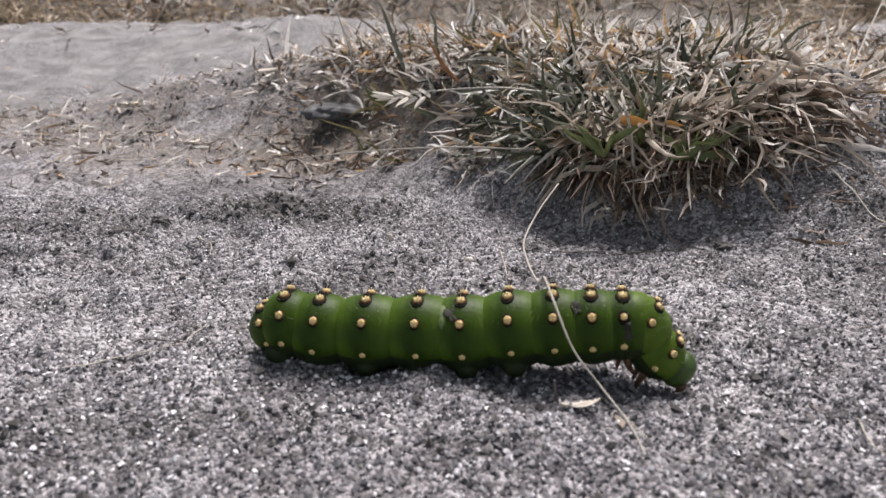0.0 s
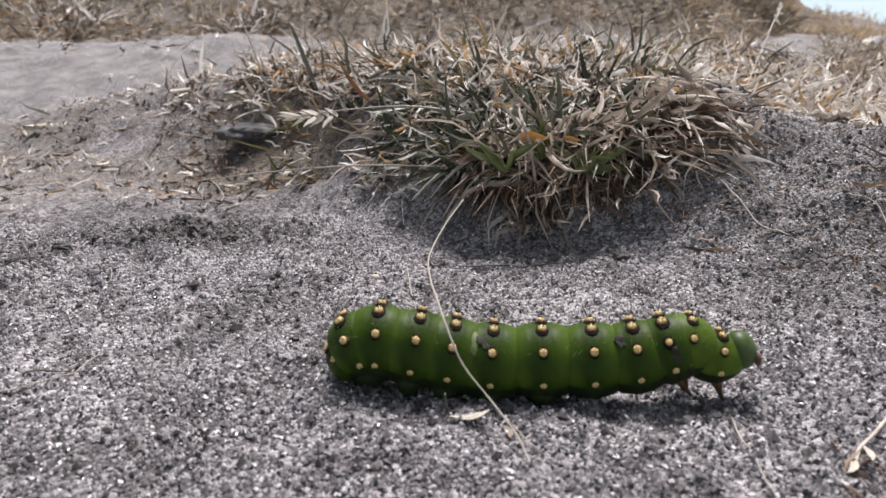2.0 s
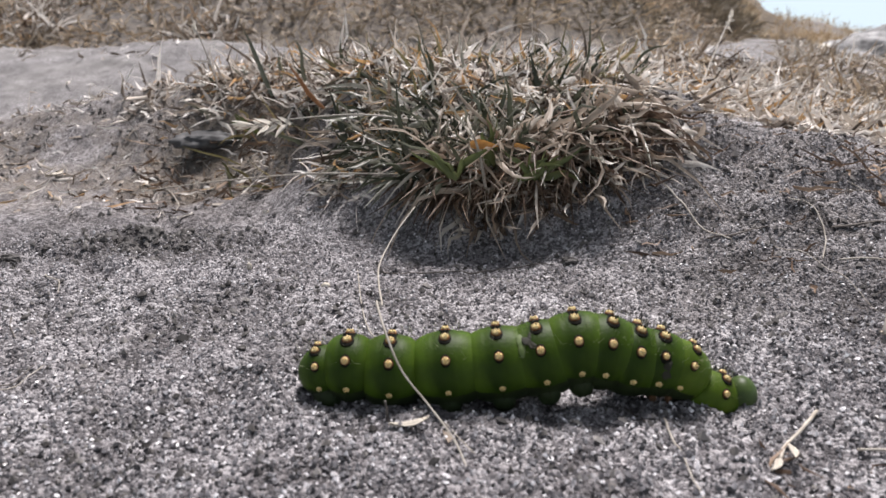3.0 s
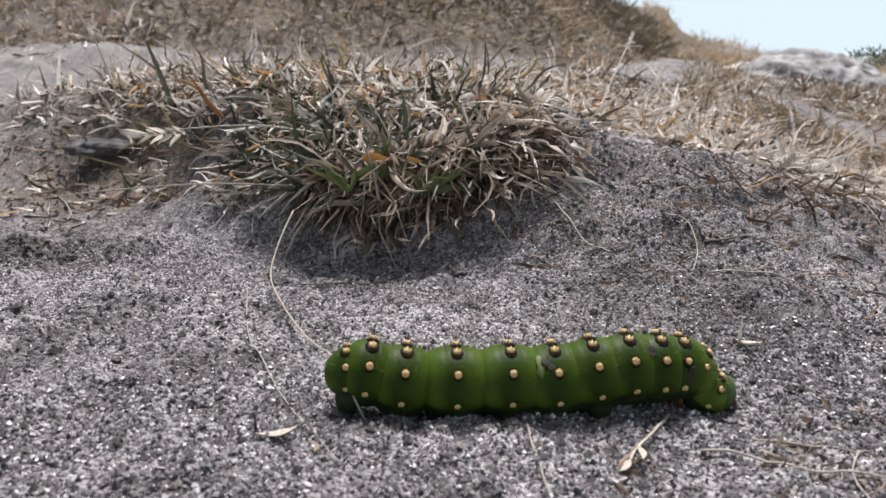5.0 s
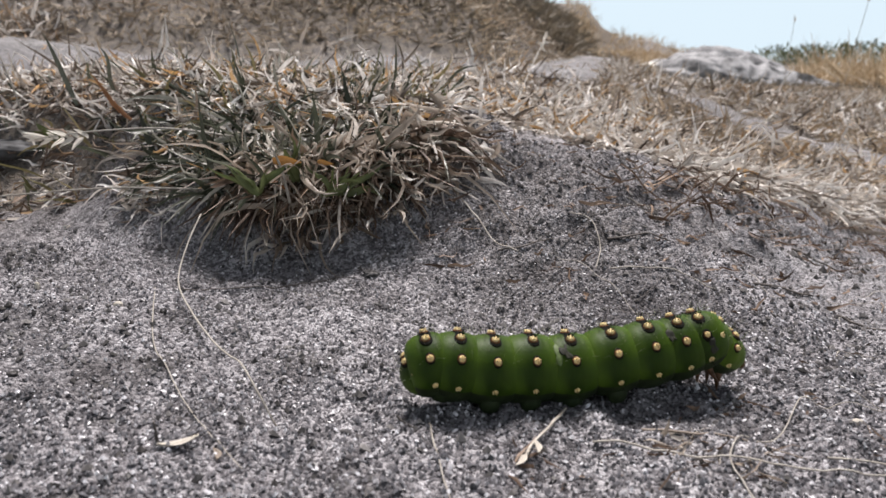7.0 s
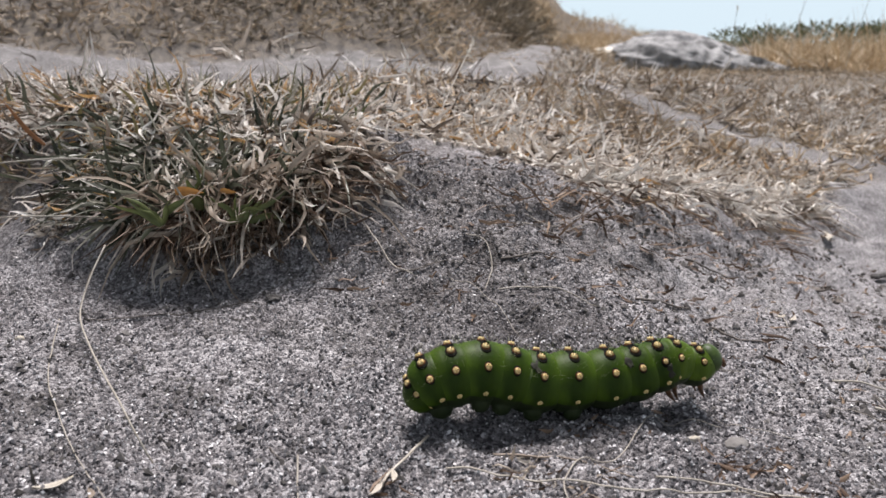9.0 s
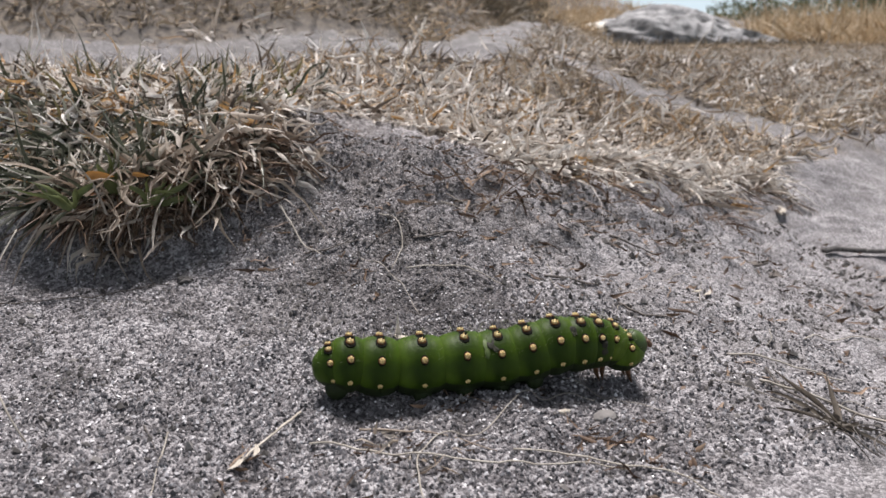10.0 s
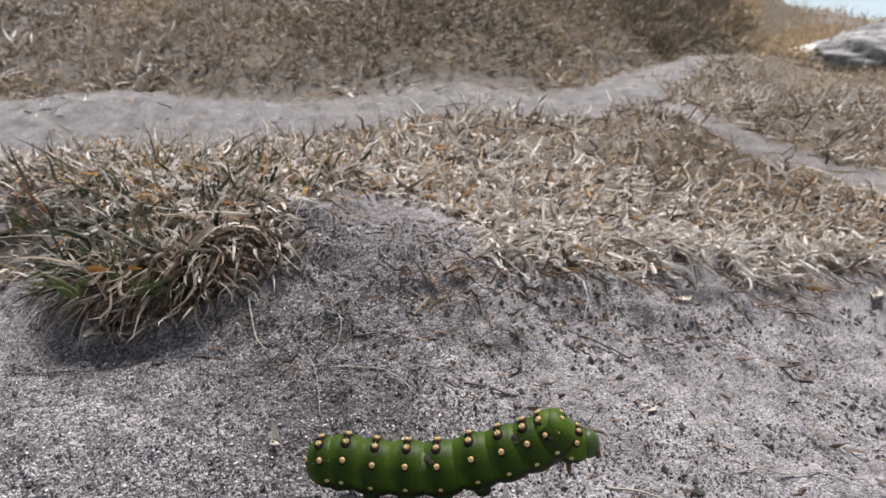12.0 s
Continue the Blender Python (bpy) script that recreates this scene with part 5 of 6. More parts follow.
def build_caterpillar():
    mm = 0.001
    cat = new("caterpillar")
    tagged(cat, "plump green moth caterpillar with yellow warts crawling on the sand", "caterpillar")
    upper, middle, lower, dark = wart_mesh(0.64 * mm, 1.66, 0.15, 7), wart_mesh(0.56 * mm, 1.38, 0.0, 5), wart_mesh(0.52 * mm, 1.45, -0.3, 3), wart_mesh(0.46 * mm, 1.8, 0.2, 2)
    pieces = []
    for i, (r, long) in enumerate(zip(RADII, LONG)):
        bm = barrel(r * mm, long * mm, front=0.42 if i == 11 else 0.2 if i == 10 else 0.08, back=0.45 if i == 0 else 0.08)
        seg = part("body_ring", bm, [NECK if i > 9 else SKIN, SHADED_UNDERSIDE], cat)
        pieces.append(seg)
        for th, me, big in ((16, upper, 1.0), (57, middle, 1.0), (109, lower, 1.0)):
            for s in (-1, 1):
                w = new("wart", dark if (i == 9 and th == 57 and s == -1) else me)
                w.parent = seg
                k = radians(th) * s
                rr = r * mm * 0.985 * (0.93 if th > 100 else 1.0)
                w.matrix_basis = Matrix.Translation((0, rr * math.sin(k), rr * math.cos(k))) @ Matrix.Rotation(-k, 4, "X") @ Matrix.Diagonal((*([0.85 if i in (0, 10, 11) else 1.0] * 3), 1))
        if i > 0:
            # black saddle that joins the two upper warts
            bm = bmesh.new()
            ball(bm, (0, 0, 0), 1.0 * mm, (0.95 if i < 9 else 0.75, 0.36 * r, 0.3), 0, 3)
            for v in bm.verts:
                v.co.z -= v.co.y ** 2 / (2 * r * mm)
                v.co.x *= 1 + 0.25 * noise.noise(v.co * 1500 + Vector((i, 0, 0)))
            sad = part("saddle", bm, BLACK, seg, "black mark across the back")
            sad.matrix_basis = pose(0, 0, r * mm * 0.965)
        # fine pale hairs
        bm = bmesh.new()
        dice = random.Random(50 + i)
        for _ in range(34):
            k, x = dice.uniform(-1.1, 1.1), dice.uniform(-0.32, 0.32) * long * mm
            o = Vector((0, math.sin(k), math.cos(k)))
            tip = (o + Vector((dice.uniform(-0.6, 0.6), dice.uniform(-0.3, 0.3), dice.uniform(-0.3, 0.5)))).normalized()
            spike(bm, Vector((x, 0, 0)) + o * r * 0.95 * mm, Vector((x, 0, 0)) + o * r * 0.95 * mm + tip * dice.uniform(0.7, 2.0) * mm, 0.02 * mm, 0.008 * mm, 0, 3)
        part("fuzz", bm, HAIR, seg, "fine pale hairs")
        if i in (3, 4, 5, 6, 0):
            for s in (-1, 1):
                bm = bmesh.new()
                ball(bm, (0, 0, -0.2 * mm), (1.9 if i == 0 else 1.6) * mm, (1.05, 0.85, 1.2), 0, 3)
                ball(bm, (0, 0, -1.35 * mm), 1.2 * mm, (1.2, 0.9, 0.5), 0)
                leg = part("proleg", bm, [SHADED_UNDERSIDE, CLAW], seg, "stubby green proleg with a brown foot")
                leg.matrix_basis = pose((0.4 if i == 0 else 0.0) * mm, s * 0.5 * r * mm, (-0.82 if i == 0 else -0.76) * r * mm, 0, 0, 0)
        if i in (9, 10, 11):
            for s in (-1, 1):
                bm = bmesh.new()
                spike(bm, (0, 0, 0), (0.5 * mm, 0, -1.5 * mm), 0.6 * mm, 0.4 * mm, 0, 8)
                spike(bm, (0.5 * mm, 0, -1.45 * mm), (1.3 * mm, 0, -2.9 * mm), 0.4 * mm, 0.08 * mm, 0, 8)
                leg = part("leg", bm, CLAW, seg, "hooked brown front leg")
                leg.matrix_basis = pose(0.3 * mm, s * 0.45 * r * mm, -0.85 * r * mm, 0, 0, 0)
    # dark scars on the flank that faces the camera
    for i, place, rad in ((5, (-1.2, 38, 1.0), (0.9, 1.0, 0.16)), (9, (0.5, 80, 1.0), (0.5, 1.6, 0.16)), (8, (-1.8, 40, 1.0), (0.6, 0.8, 0.16))):
        bm = bmesh.new()
        ball(bm, (0, 0, 0), 1.0 * mm, rad, 0, 4)
        for v in bm.verts:
            v.co *= 1 + 0.9 * noise.noise(v.co * 1100 + Vector((7 * i, 0, 0))) + 0.5 * noise.noise(v.co * 2600)
        k = -radians(place[1])
        rr = RADII[i] * mm * 0.965
        sc = part("dark_patch", bm, SCAR, pieces[i], "dark healed scar on the skin")
        sc.matrix_basis = Matrix.Translation((place[0] * mm, rr * math.sin(k), rr * math.cos(k))) @ Matrix.Rotation(-k, 4, "X")
    bm = bmesh.new()
    ball(bm, (0, 0, 0), 1.0 * mm, (0.5, 1.8, 0.09), 0, 4)
    for v in bm.verts:
        v.co.z -= v.co.y ** 2 / (2 * RADII[5] * mm)
        v.co.x *= 1 + 0.5 * noise.noise(v.co * 1300)
    k = -radians(42)
    rr = RADII[5] * mm * 0.957
    sc = part("pale_scar", bm, PALE_SCAR, pieces[5], "pale healed scar along a fold")
    sc.matrix_basis = Matrix.Translation((-2.4 * mm, rr * math.sin(k), rr * math.cos(k))) @ Matrix.Rotation(-k, 4, "X")
    bm = bmesh.new()
    ball(bm, (0, 0, 0), 2.4 * mm, (0.85, 1.0, 1.1), 0, 4)
    for f in bm.faces:
        c = f.calc_center_median()
        f.material_index = 1 if c.x - 0.9 * c.z > 2.0 * mm else 0
    head = part("head", bm, [FACE, CLAW], cat, "small rounded green head")
    for s in (-1, 1):
        bm = bmesh.new()
        ball(bm, (0, 0, 0), 0.8 * mm, (0.7, 1, 1.2), 0, 2)
        j = part("jaw", bm, CLAW, head)
        j.matrix_basis = pose(1.7 * mm, s * 0.8 * mm, -1.5 * mm)
    pieces.append(head)
    return cat, pieces


caterpillar, cat_pieces = build_caterpillar()

# distances along the line and heights in millimetres, tilts in degrees
GAIT = {
    "whole": [(0, 27.8), (0.25, 29.8), (0.5, 32.6), (0.75, 35.7), (1, 38.2), (1.25, 41.1), (1.5, 44.4), (1.75, 46.7), (2, 48.2), (2.25, 50.4), (2.5, 53.5), (2.75, 56.1), (3, 58.8), (3.25, 61.7), (3.5, 63.8), (3.75, 65.4), (4, 68.1), (4.25, 71.4), (4.5, 74.0), (4.75, 76.6), (5, 79.6), (5.25, 81.4), (5.5, 82.9), (5.75, 86.4), (6, 90.3), (6.25, 92.2), (6.5, 94.3), (6.75, 97.0), (7, 98.8), (7.25, 100.3), (7.5, 103.1), (7.75, 106.2), (8, 108.5), (8.25, 111.1), (8.5, 113.8), (8.75, 115.6), (9, 117.5), (9.25, 120.4), (9.5, 123.2), (9.75, 126.0), (10, 129.3), (10.25, 131.4), (10.5, 132.5), (10.75, 135.7), (11, 139.8), (11.25, 142.7), (11.5, 145.5), (11.75, 149.5), (12, 152.3)],
    0: [(0, -26.6, 16.9, 20), (0.25, -22.2, 17.8, 51), (0.5, -20.8, 17.1, 47), (0.75, -22.8, 15.7, 19), (1, -24.8, 16.1, 10), (1.25, -26.9, 17.2, 7), (1.5, -27.2, 17.9, 2), (1.75, -24.1, 17.7, 27), (2, -20.9, 16.9, 57), (2.25, -21.1, 16.2, 40), (2.5, -23.2, 15.8, 20), (2.75, -25.6, 15.9, 13), (3, -27.6, 16.3, 10), (3.25, -27.3, 17.0, 8), (3.5, -24.1, 17.8, 27), (3.75, -21.4, 17.9, 49), (4, -21.9, 16.5, 29), (4.25, -24.0, 15.6, 11), (4.5, -26.0, 16.2, 7), (4.75, -27.6, 17.2, 4), (5, -27.2, 17.8, -0), (5.25, -24.0, 18.5, 21), (5.5, -21.5, 18.2, 46), (5.75, -22.0, 15.8, 30), (6, -24.0, 14.0, 18), (6.25, -25.5, 15.0, 15), (6.5, -26.6, 16.2, 13), (6.75, -25.7, 16.8, 15), (7, -22.1, 17.6, 49), (7.25, -19.7, 17.4, 62), (7.5, -20.5, 15.8, 37), (7.75, -22.6, 15.1, 20), (8, -24.5, 15.9, 17), (8.25, -25.8, 16.7, 16), (8.5, -24.3, 17.4, 22), (8.75, -21.4, 18.6, 52), (9, -20.3, 18.4, 48), (9.25, -21.9, 17.2, 25), (9.5, -24.1, 17.5, 12), (9.75, -25.9, 18.2, 10), (10, -26.6, 18.7, 6), (10.25, -24.3, 19.5, 12), (10.5, -20.8, 20.1, 53), (10.75, -20.7, 18.1, 34), (11, -23.2, 16.1, 12), (11.25, -25.4, 16.5, 11), (11.5, -27.2, 17.4, 12), (11.75, -26.1, 18.5, 13), (12, -21.8, 19.7, 53)],
    1: [(0, -23.8, 17.9, 3), (0.25, -20.7, 19.6, 24), (0.5, -19.0, 19.0, 31), (0.75, -19.6, 16.8, 10), (1, -21.1, 16.7, 1), (1.25, -23.2, 17.6, -1), (1.5, -24.2, 18.0, -6), (1.75, -22.4, 18.6, 3), (2, -19.6, 18.9, 31), (2.25, -18.8, 18.2, 26), (2.5, -19.7, 17.1, 10), (2.75, -21.6, 16.8, 3), (3, -23.6, 17.0, 1), (3.25, -24.2, 17.4, -3), (3.5, -22.4, 18.7, 2), (3.75, -19.9, 19.5, 22), (4, -19.4, 17.9, 17), (4.25, -20.4, 16.3, 3), (4.5, -22.0, 16.8, -1), (4.75, -23.9, 17.4, -4), (5, -24.3, 17.8, -9), (5.25, -22.4, 19.1, -4), (5.5, -20.2, 19.6, 15), (5.75, -19.5, 17.3, 17), (6, -20.3, 15.2, 9), (6.25, -21.7, 16.1, 4), (6.5, -23.1, 17.0, 1), (6.75, -23.3, 17.5, -1), (7, -21.0, 19.0, 11), (7.25, -18.6, 19.5, 34), (7.5, -18.2, 17.6, 23), (7.75, -19.3, 16.3, 9), (8, -21.0, 17.1, 6), (8.25, -22.6, 17.6, 4), (8.5, -22.3, 18.2, 4), (8.75, -20.2, 20.0, 19), (9, -18.6, 20.3, 29), (9.25, -19.0, 18.6, 14), (9.5, -20.6, 18.2, 2), (9.75, -22.4, 18.8, -0), (10, -23.7, 18.9, -4), (10.25, -22.7, 19.8, -6), (10.5, -20.0, 21.1, 14), (10.75, -18.8, 19.4, 18), (11, -19.8, 16.9, 4), (11.25, -21.4, 17.3, 2), (11.5, -23.2, 18.3, 3), (11.75, -23.4, 19.1, 1), (12, -20.8, 21.0, 17)],
    2: [(0, -19.2, 17.3, -3), (0.25, -17.5, 19.9, -2), (0.5, -15.9, 19.9, 8), (0.75, -15.0, 17.1, 10), (1, -15.4, 16.3, 4), (1.25, -17.6, 17.0, -1), (1.5, -19.3, 17.1, -5), (1.75, -18.5, 18.0, -8), (2, -16.7, 19.5, -2), (2.25, -15.3, 19.0, 9), (2.5, -14.6, 17.3, 9), (2.75, -15.5, 16.5, 3), (3, -17.8, 16.5, -0), (3.25, -19.2, 16.5, -4), (3.5, -18.4, 18.1, -8), (3.75, -16.8, 19.8, -4), (4, -15.5, 18.4, 7), (4.25, -15.0, 16.1, 6), (4.5, -15.9, 16.0, 1), (4.75, -18.2, 16.5, -3), (5, -19.4, 16.6, -7), (5.25, -18.5, 18.1, -12), (5.5, -17.0, 19.5, -9), (5.75, -15.5, 17.8, 8), (6, -14.6, 15.5, 11), (6.25, -15.5, 15.8, 5), (6.5, -17.5, 16.5, 0), (6.75, -18.5, 16.7, -4), (7, -17.3, 18.6, -6), (7.25, -15.7, 20.1, 2), (7.5, -14.4, 18.4, 12), (7.75, -13.9, 16.5, 9), (8, -15.1, 16.9, 4), (8.25, -17.3, 17.3, 0), (8.5, -17.9, 17.8, -4), (8.75, -16.8, 20.1, -4), (9, -15.4, 21.2, 8), (9.25, -14.6, 19.1, 10), (9.5, -14.8, 17.8, 3), (9.75, -16.7, 18.1, -2), (10, -18.8, 18.1, -6), (10.25, -18.6, 18.9, -11), (10.5, -16.8, 21.1, -9), (10.75, -15.4, 19.9, 4), (11, -14.6, 16.6, 6), (11.25, -15.2, 16.8, 4), (11.5, -17.5, 18.0, 2), (11.75, -18.7, 18.6, -3), (12, -17.5, 21.0, -6)],
    3: [(0, -12.3, 17.4, 2), (0.25, -12.1, 19.3, -5), (0.5, -11.3, 20.0, -4), (0.75, -9.7, 18.5, 13), (1, -8.5, 17.6, 15), (1.25, -9.8, 17.4, 6), (1.5, -12.0, 16.9, -0), (1.75, -12.5, 17.2, -5), (2, -11.8, 18.7, -10), (2.25, -10.8, 19.4, -3), (2.5, -9.3, 18.6, 12), (2.75, -8.5, 17.6, 12), (3, -10.0, 17.0, 5), (3.25, -12.0, 16.4, -0), (3.5, -12.5, 17.3, -5), (3.75, -11.9, 19.0, -10), (4, -10.7, 18.9, -1), (4.25, -9.0, 17.5, 14), (4.5, -8.4, 17.0, 12), (4.75, -9.9, 16.8, 4), (5, -11.9, 16.3, -0), (5.25, -12.5, 17.0, -6), (5.5, -12.1, 18.4, -11), (5.75, -10.7, 18.5, 2), (6, -8.8, 17.4, 18), (6.25, -8.2, 17.1, 14), (6.5, -9.8, 17.0, 6), (6.75, -11.7, 16.7, 1), (7, -12.0, 17.9, -4), (7.25, -11.3, 19.7, -8), (7.5, -10.1, 19.4, 5), (7.75, -8.4, 18.1, 19), (8, -8.3, 18.0, 13), (8.25, -10.2, 17.7, 4), (8.5, -11.9, 17.6, -1), (8.75, -11.8, 19.5, -5), (9, -10.8, 21.4, -5), (9.25, -9.6, 20.3, 9), (9.5, -8.4, 18.9, 15), (9.75, -9.1, 18.4, 7), (10, -11.5, 17.6, -1), (10.25, -12.6, 17.9, -5), (10.5, -12.1, 19.9, -11), (10.75, -10.9, 20.0, -4), (11, -9.1, 18.1, 14), (11.25, -8.0, 18.1, 15), (11.5, -9.5, 18.7, 7), (11.75, -11.8, 18.4, 1), (12, -12.2, 20.0, -6)],
    4: [(0, -5.1, 17.8, 3), (0.25, -6.5, 18.9, -2), (0.5, -6.9, 19.3, -10), (0.75, -5.3, 19.4, -1), (1, -3.2, 19.6, 15), (1.25, -2.9, 18.5, 9), (1.5, -4.6, 17.0, -0), (1.75, -6.2, 17.0, -3), (2, -7.0, 17.8, -9), (2.25, -6.8, 18.6, -15), (2.5, -5.0, 19.4, 0), (2.75, -2.9, 19.2, 14), (3, -2.9, 17.7, 7), (3.25, -4.5, 16.4, 0), (3.5, -6.0, 16.9, -2), (3.75, -6.7, 17.9, -9), (4, -6.2, 18.3, -13), (4.25, -4.2, 18.7, 4), (4.5, -2.3, 18.9, 15), (4.75, -2.6, 17.7, 8), (5, -4.3, 16.5, 1), (5.25, -5.8, 16.7, -1), (5.5, -6.6, 17.4, -6), (5.75, -6.1, 18.1, -10), (6, -4.0, 18.9, 6), (6.25, -2.3, 19.2, 17), (6.5, -2.8, 18.0, 9), (6.75, -4.6, 17.0, 2), (7, -6.1, 17.8, -1), (7.25, -6.8, 18.8, -9), (7.5, -6.2, 19.2, -12), (7.75, -4.1, 19.8, 9), (8, -2.6, 19.8, 15), (8.25, -3.5, 18.4, 5), (8.5, -5.4, 17.7, -1), (8.75, -6.4, 19.1, -5), (9, -6.5, 20.4, -15), (9.25, -5.6, 20.5, -10), (9.5, -3.4, 20.8, 12), (9.75, -2.6, 19.8, 11), (10, -4.2, 17.7, -0), (10.25, -5.7, 17.7, -3), (10.5, -6.5, 19.1, -7), (10.75, -6.3, 19.2, -12), (11, -4.3, 19.2, 3), (11.25, -2.0, 20.4, 18), (11.5, -2.2, 20.0, 11), (11.75, -4.3, 18.8, 3), (12, -6.0, 19.7, -1)],
    5: [(0, 1.0, 18.1, 6), (0.25, -0.6, 18.8, 5), (0.5, -1.9, 18.3, -5), (0.75, -1.6, 18.4, -16), (1, 0.6, 20.0, 1), (1.25, 2.1, 19.3, 12), (1.5, 1.4, 16.8, 3), (1.75, -0.2, 16.6, -1), (2, -1.5, 17.1, -3), (2.25, -2.1, 17.1, -12), (2.5, -1.0, 18.6, -13), (2.75, 1.5, 20.1, 7), (3, 2.8, 18.6, 12), (3.25, 1.9, 16.4, 3), (3.5, 0.4, 16.7, 1), (3.75, -0.7, 17.3, -1), (4, -1.4, 16.9, -12), (4.25, -0.3, 18.1, -13), (4.5, 2.1, 19.8, 9), (4.75, 3.2, 18.6, 14), (5, 2.2, 16.6, 5), (5.25, 0.7, 16.8, 4), (5.5, -0.5, 17.1, 1), (5.75, -1.2, 16.8, -11), (6, -0.2, 18.4, -12), (6.25, 2.1, 20.3, 13), (6.5, 2.9, 19.0, 16), (6.75, 1.6, 17.1, 6), (7, 0.0, 17.7, 4), (7.25, -1.3, 18.1, -1), (7.5, -1.9, 17.7, -14), (7.75, -0.6, 19.3, -12), (8, 1.6, 20.7, 11), (8.25, 2.0, 18.9, 9), (8.5, 0.5, 17.3, -0), (8.75, -0.7, 18.5, -1), (9, -1.6, 19.0, -9), (9.25, -1.7, 18.8, -20), (9.5, 0.3, 20.8, -8), (9.75, 2.3, 20.6, 10), (10, 1.9, 17.6, 3), (10.25, 0.6, 17.2, -1), (10.5, -0.4, 18.4, 1), (10.75, -1.3, 17.9, -9), (11, -0.5, 18.5, -14), (11.25, 2.1, 21.5, 12), (11.5, 3.3, 21.3, 19), (11.75, 1.9, 19.1, 8), (12, 0.2, 19.8, 8)],
    6: [(0, 7.3, 19.1, 8), (0.25, 6.0, 20.0, 8), (0.5, 4.5, 18.3, 1), (0.75, 3.7, 16.9, -10), (1, 4.5, 19.7, -5), (1.25, 6.5, 20.5, 11), (1.5, 7.3, 17.6, 9), (1.75, 6.5, 16.9, 5), (2, 5.3, 17.3, 2), (2.25, 4.3, 16.2, -6), (2.5, 4.2, 17.3, -14), (2.75, 5.6, 20.3, -7), (3, 7.5, 19.9, 7), (3.25, 7.8, 17.1, 5), (3.5, 7.1, 17.2, 5), (3.75, 5.9, 17.8, 4), (4, 4.8, 15.9, -7), (4.25, 4.6, 16.6, -15), (4.5, 6.0, 20.3, -3), (4.75, 7.6, 20.1, 13), (5, 7.9, 17.5, 9), (5.25, 7.2, 17.5, 8), (5.5, 6.1, 17.7, 7), (5.75, 4.9, 15.9, -4), (6, 4.7, 17.1, -11), (6.25, 6.0, 21.1, 4), (6.5, 7.4, 21.0, 17), (6.75, 7.4, 18.2, 11), (7, 6.5, 18.6, 8), (7.25, 5.2, 18.6, 5), (7.5, 4.0, 16.6, -8), (7.75, 3.9, 18.0, -15), (8, 5.5, 21.3, -1), (8.25, 6.8, 20.0, 8), (8.5, 6.7, 17.6, 3), (8.75, 5.8, 18.8, 3), (9, 4.7, 18.6, -1), (9.25, 4.0, 17.0, -13), (9.5, 4.7, 19.7, -15), (9.75, 6.5, 21.5, 4), (10, 7.6, 18.3, 9), (10.25, 7.2, 17.6, 7), (10.5, 6.2, 19.2, 9), (10.75, 4.9, 17.4, 0), (11, 4.3, 17.1, -11), (11.25, 5.7, 22.1, 1), (11.5, 7.5, 23.3, 19), (11.75, 7.7, 20.6, 15), (12, 6.7, 21.4, 15)],
    7: [(0, 12.9, 19.8, 6), (0.25, 12.4, 20.8, 7), (0.5, 11.5, 18.5, 2), (0.75, 10.3, 16.2, -4), (1, 9.6, 19.2, -7), (1.25, 11.0, 21.1, -2), (1.5, 12.8, 18.7, 8), (1.75, 12.8, 17.7, 9), (2, 11.9, 17.6, 4), (2.25, 11.0, 15.7, -2), (2.5, 9.9, 15.9, -9), (2.75, 9.6, 19.1, -15), (3, 11.1, 19.6, -11), (3.25, 12.7, 17.4, 1), (3.5, 12.8, 17.7, 7), (3.75, 12.1, 18.1, 5), (4, 11.2, 15.4, -1), (4.25, 10.0, 15.4, -8), (4.5, 9.8, 19.5, -13), (4.75, 11.3, 20.5, -6), (5, 12.8, 18.3, 6), (5.25, 13.0, 18.6, 11), (5.5, 12.5, 18.7, 10), (5.75, 11.3, 16.0, 3), (6, 9.8, 16.4, -4), (6.25, 9.6, 20.7, -9), (6.5, 11.0, 21.6, -3), (6.75, 12.4, 19.1, 6), (7, 12.3, 19.5, 9), (7.25, 11.5, 19.1, 5), (7.5, 10.5, 16.0, -3), (7.75, 9.3, 16.7, -10), (8, 9.4, 20.5, -14), (8.25, 11.1, 20.1, -7), (8.5, 12.3, 17.9, 2), (8.75, 12.0, 19.2, 6), (9, 11.3, 18.7, 3), (9.25, 10.4, 15.9, -5), (9.5, 9.6, 18.2, -12), (9.75, 10.4, 21.2, -9), (10, 12.4, 19.2, 6), (10.25, 13.0, 18.8, 13), (10.5, 12.4, 20.5, 15), (10.75, 11.3, 17.9, 7), (11, 9.9, 16.5, -1), (11.25, 9.3, 21.7, -6), (11.5, 10.8, 23.9, 1), (11.75, 12.4, 21.9, 13), (12, 12.2, 23.0, 18)],
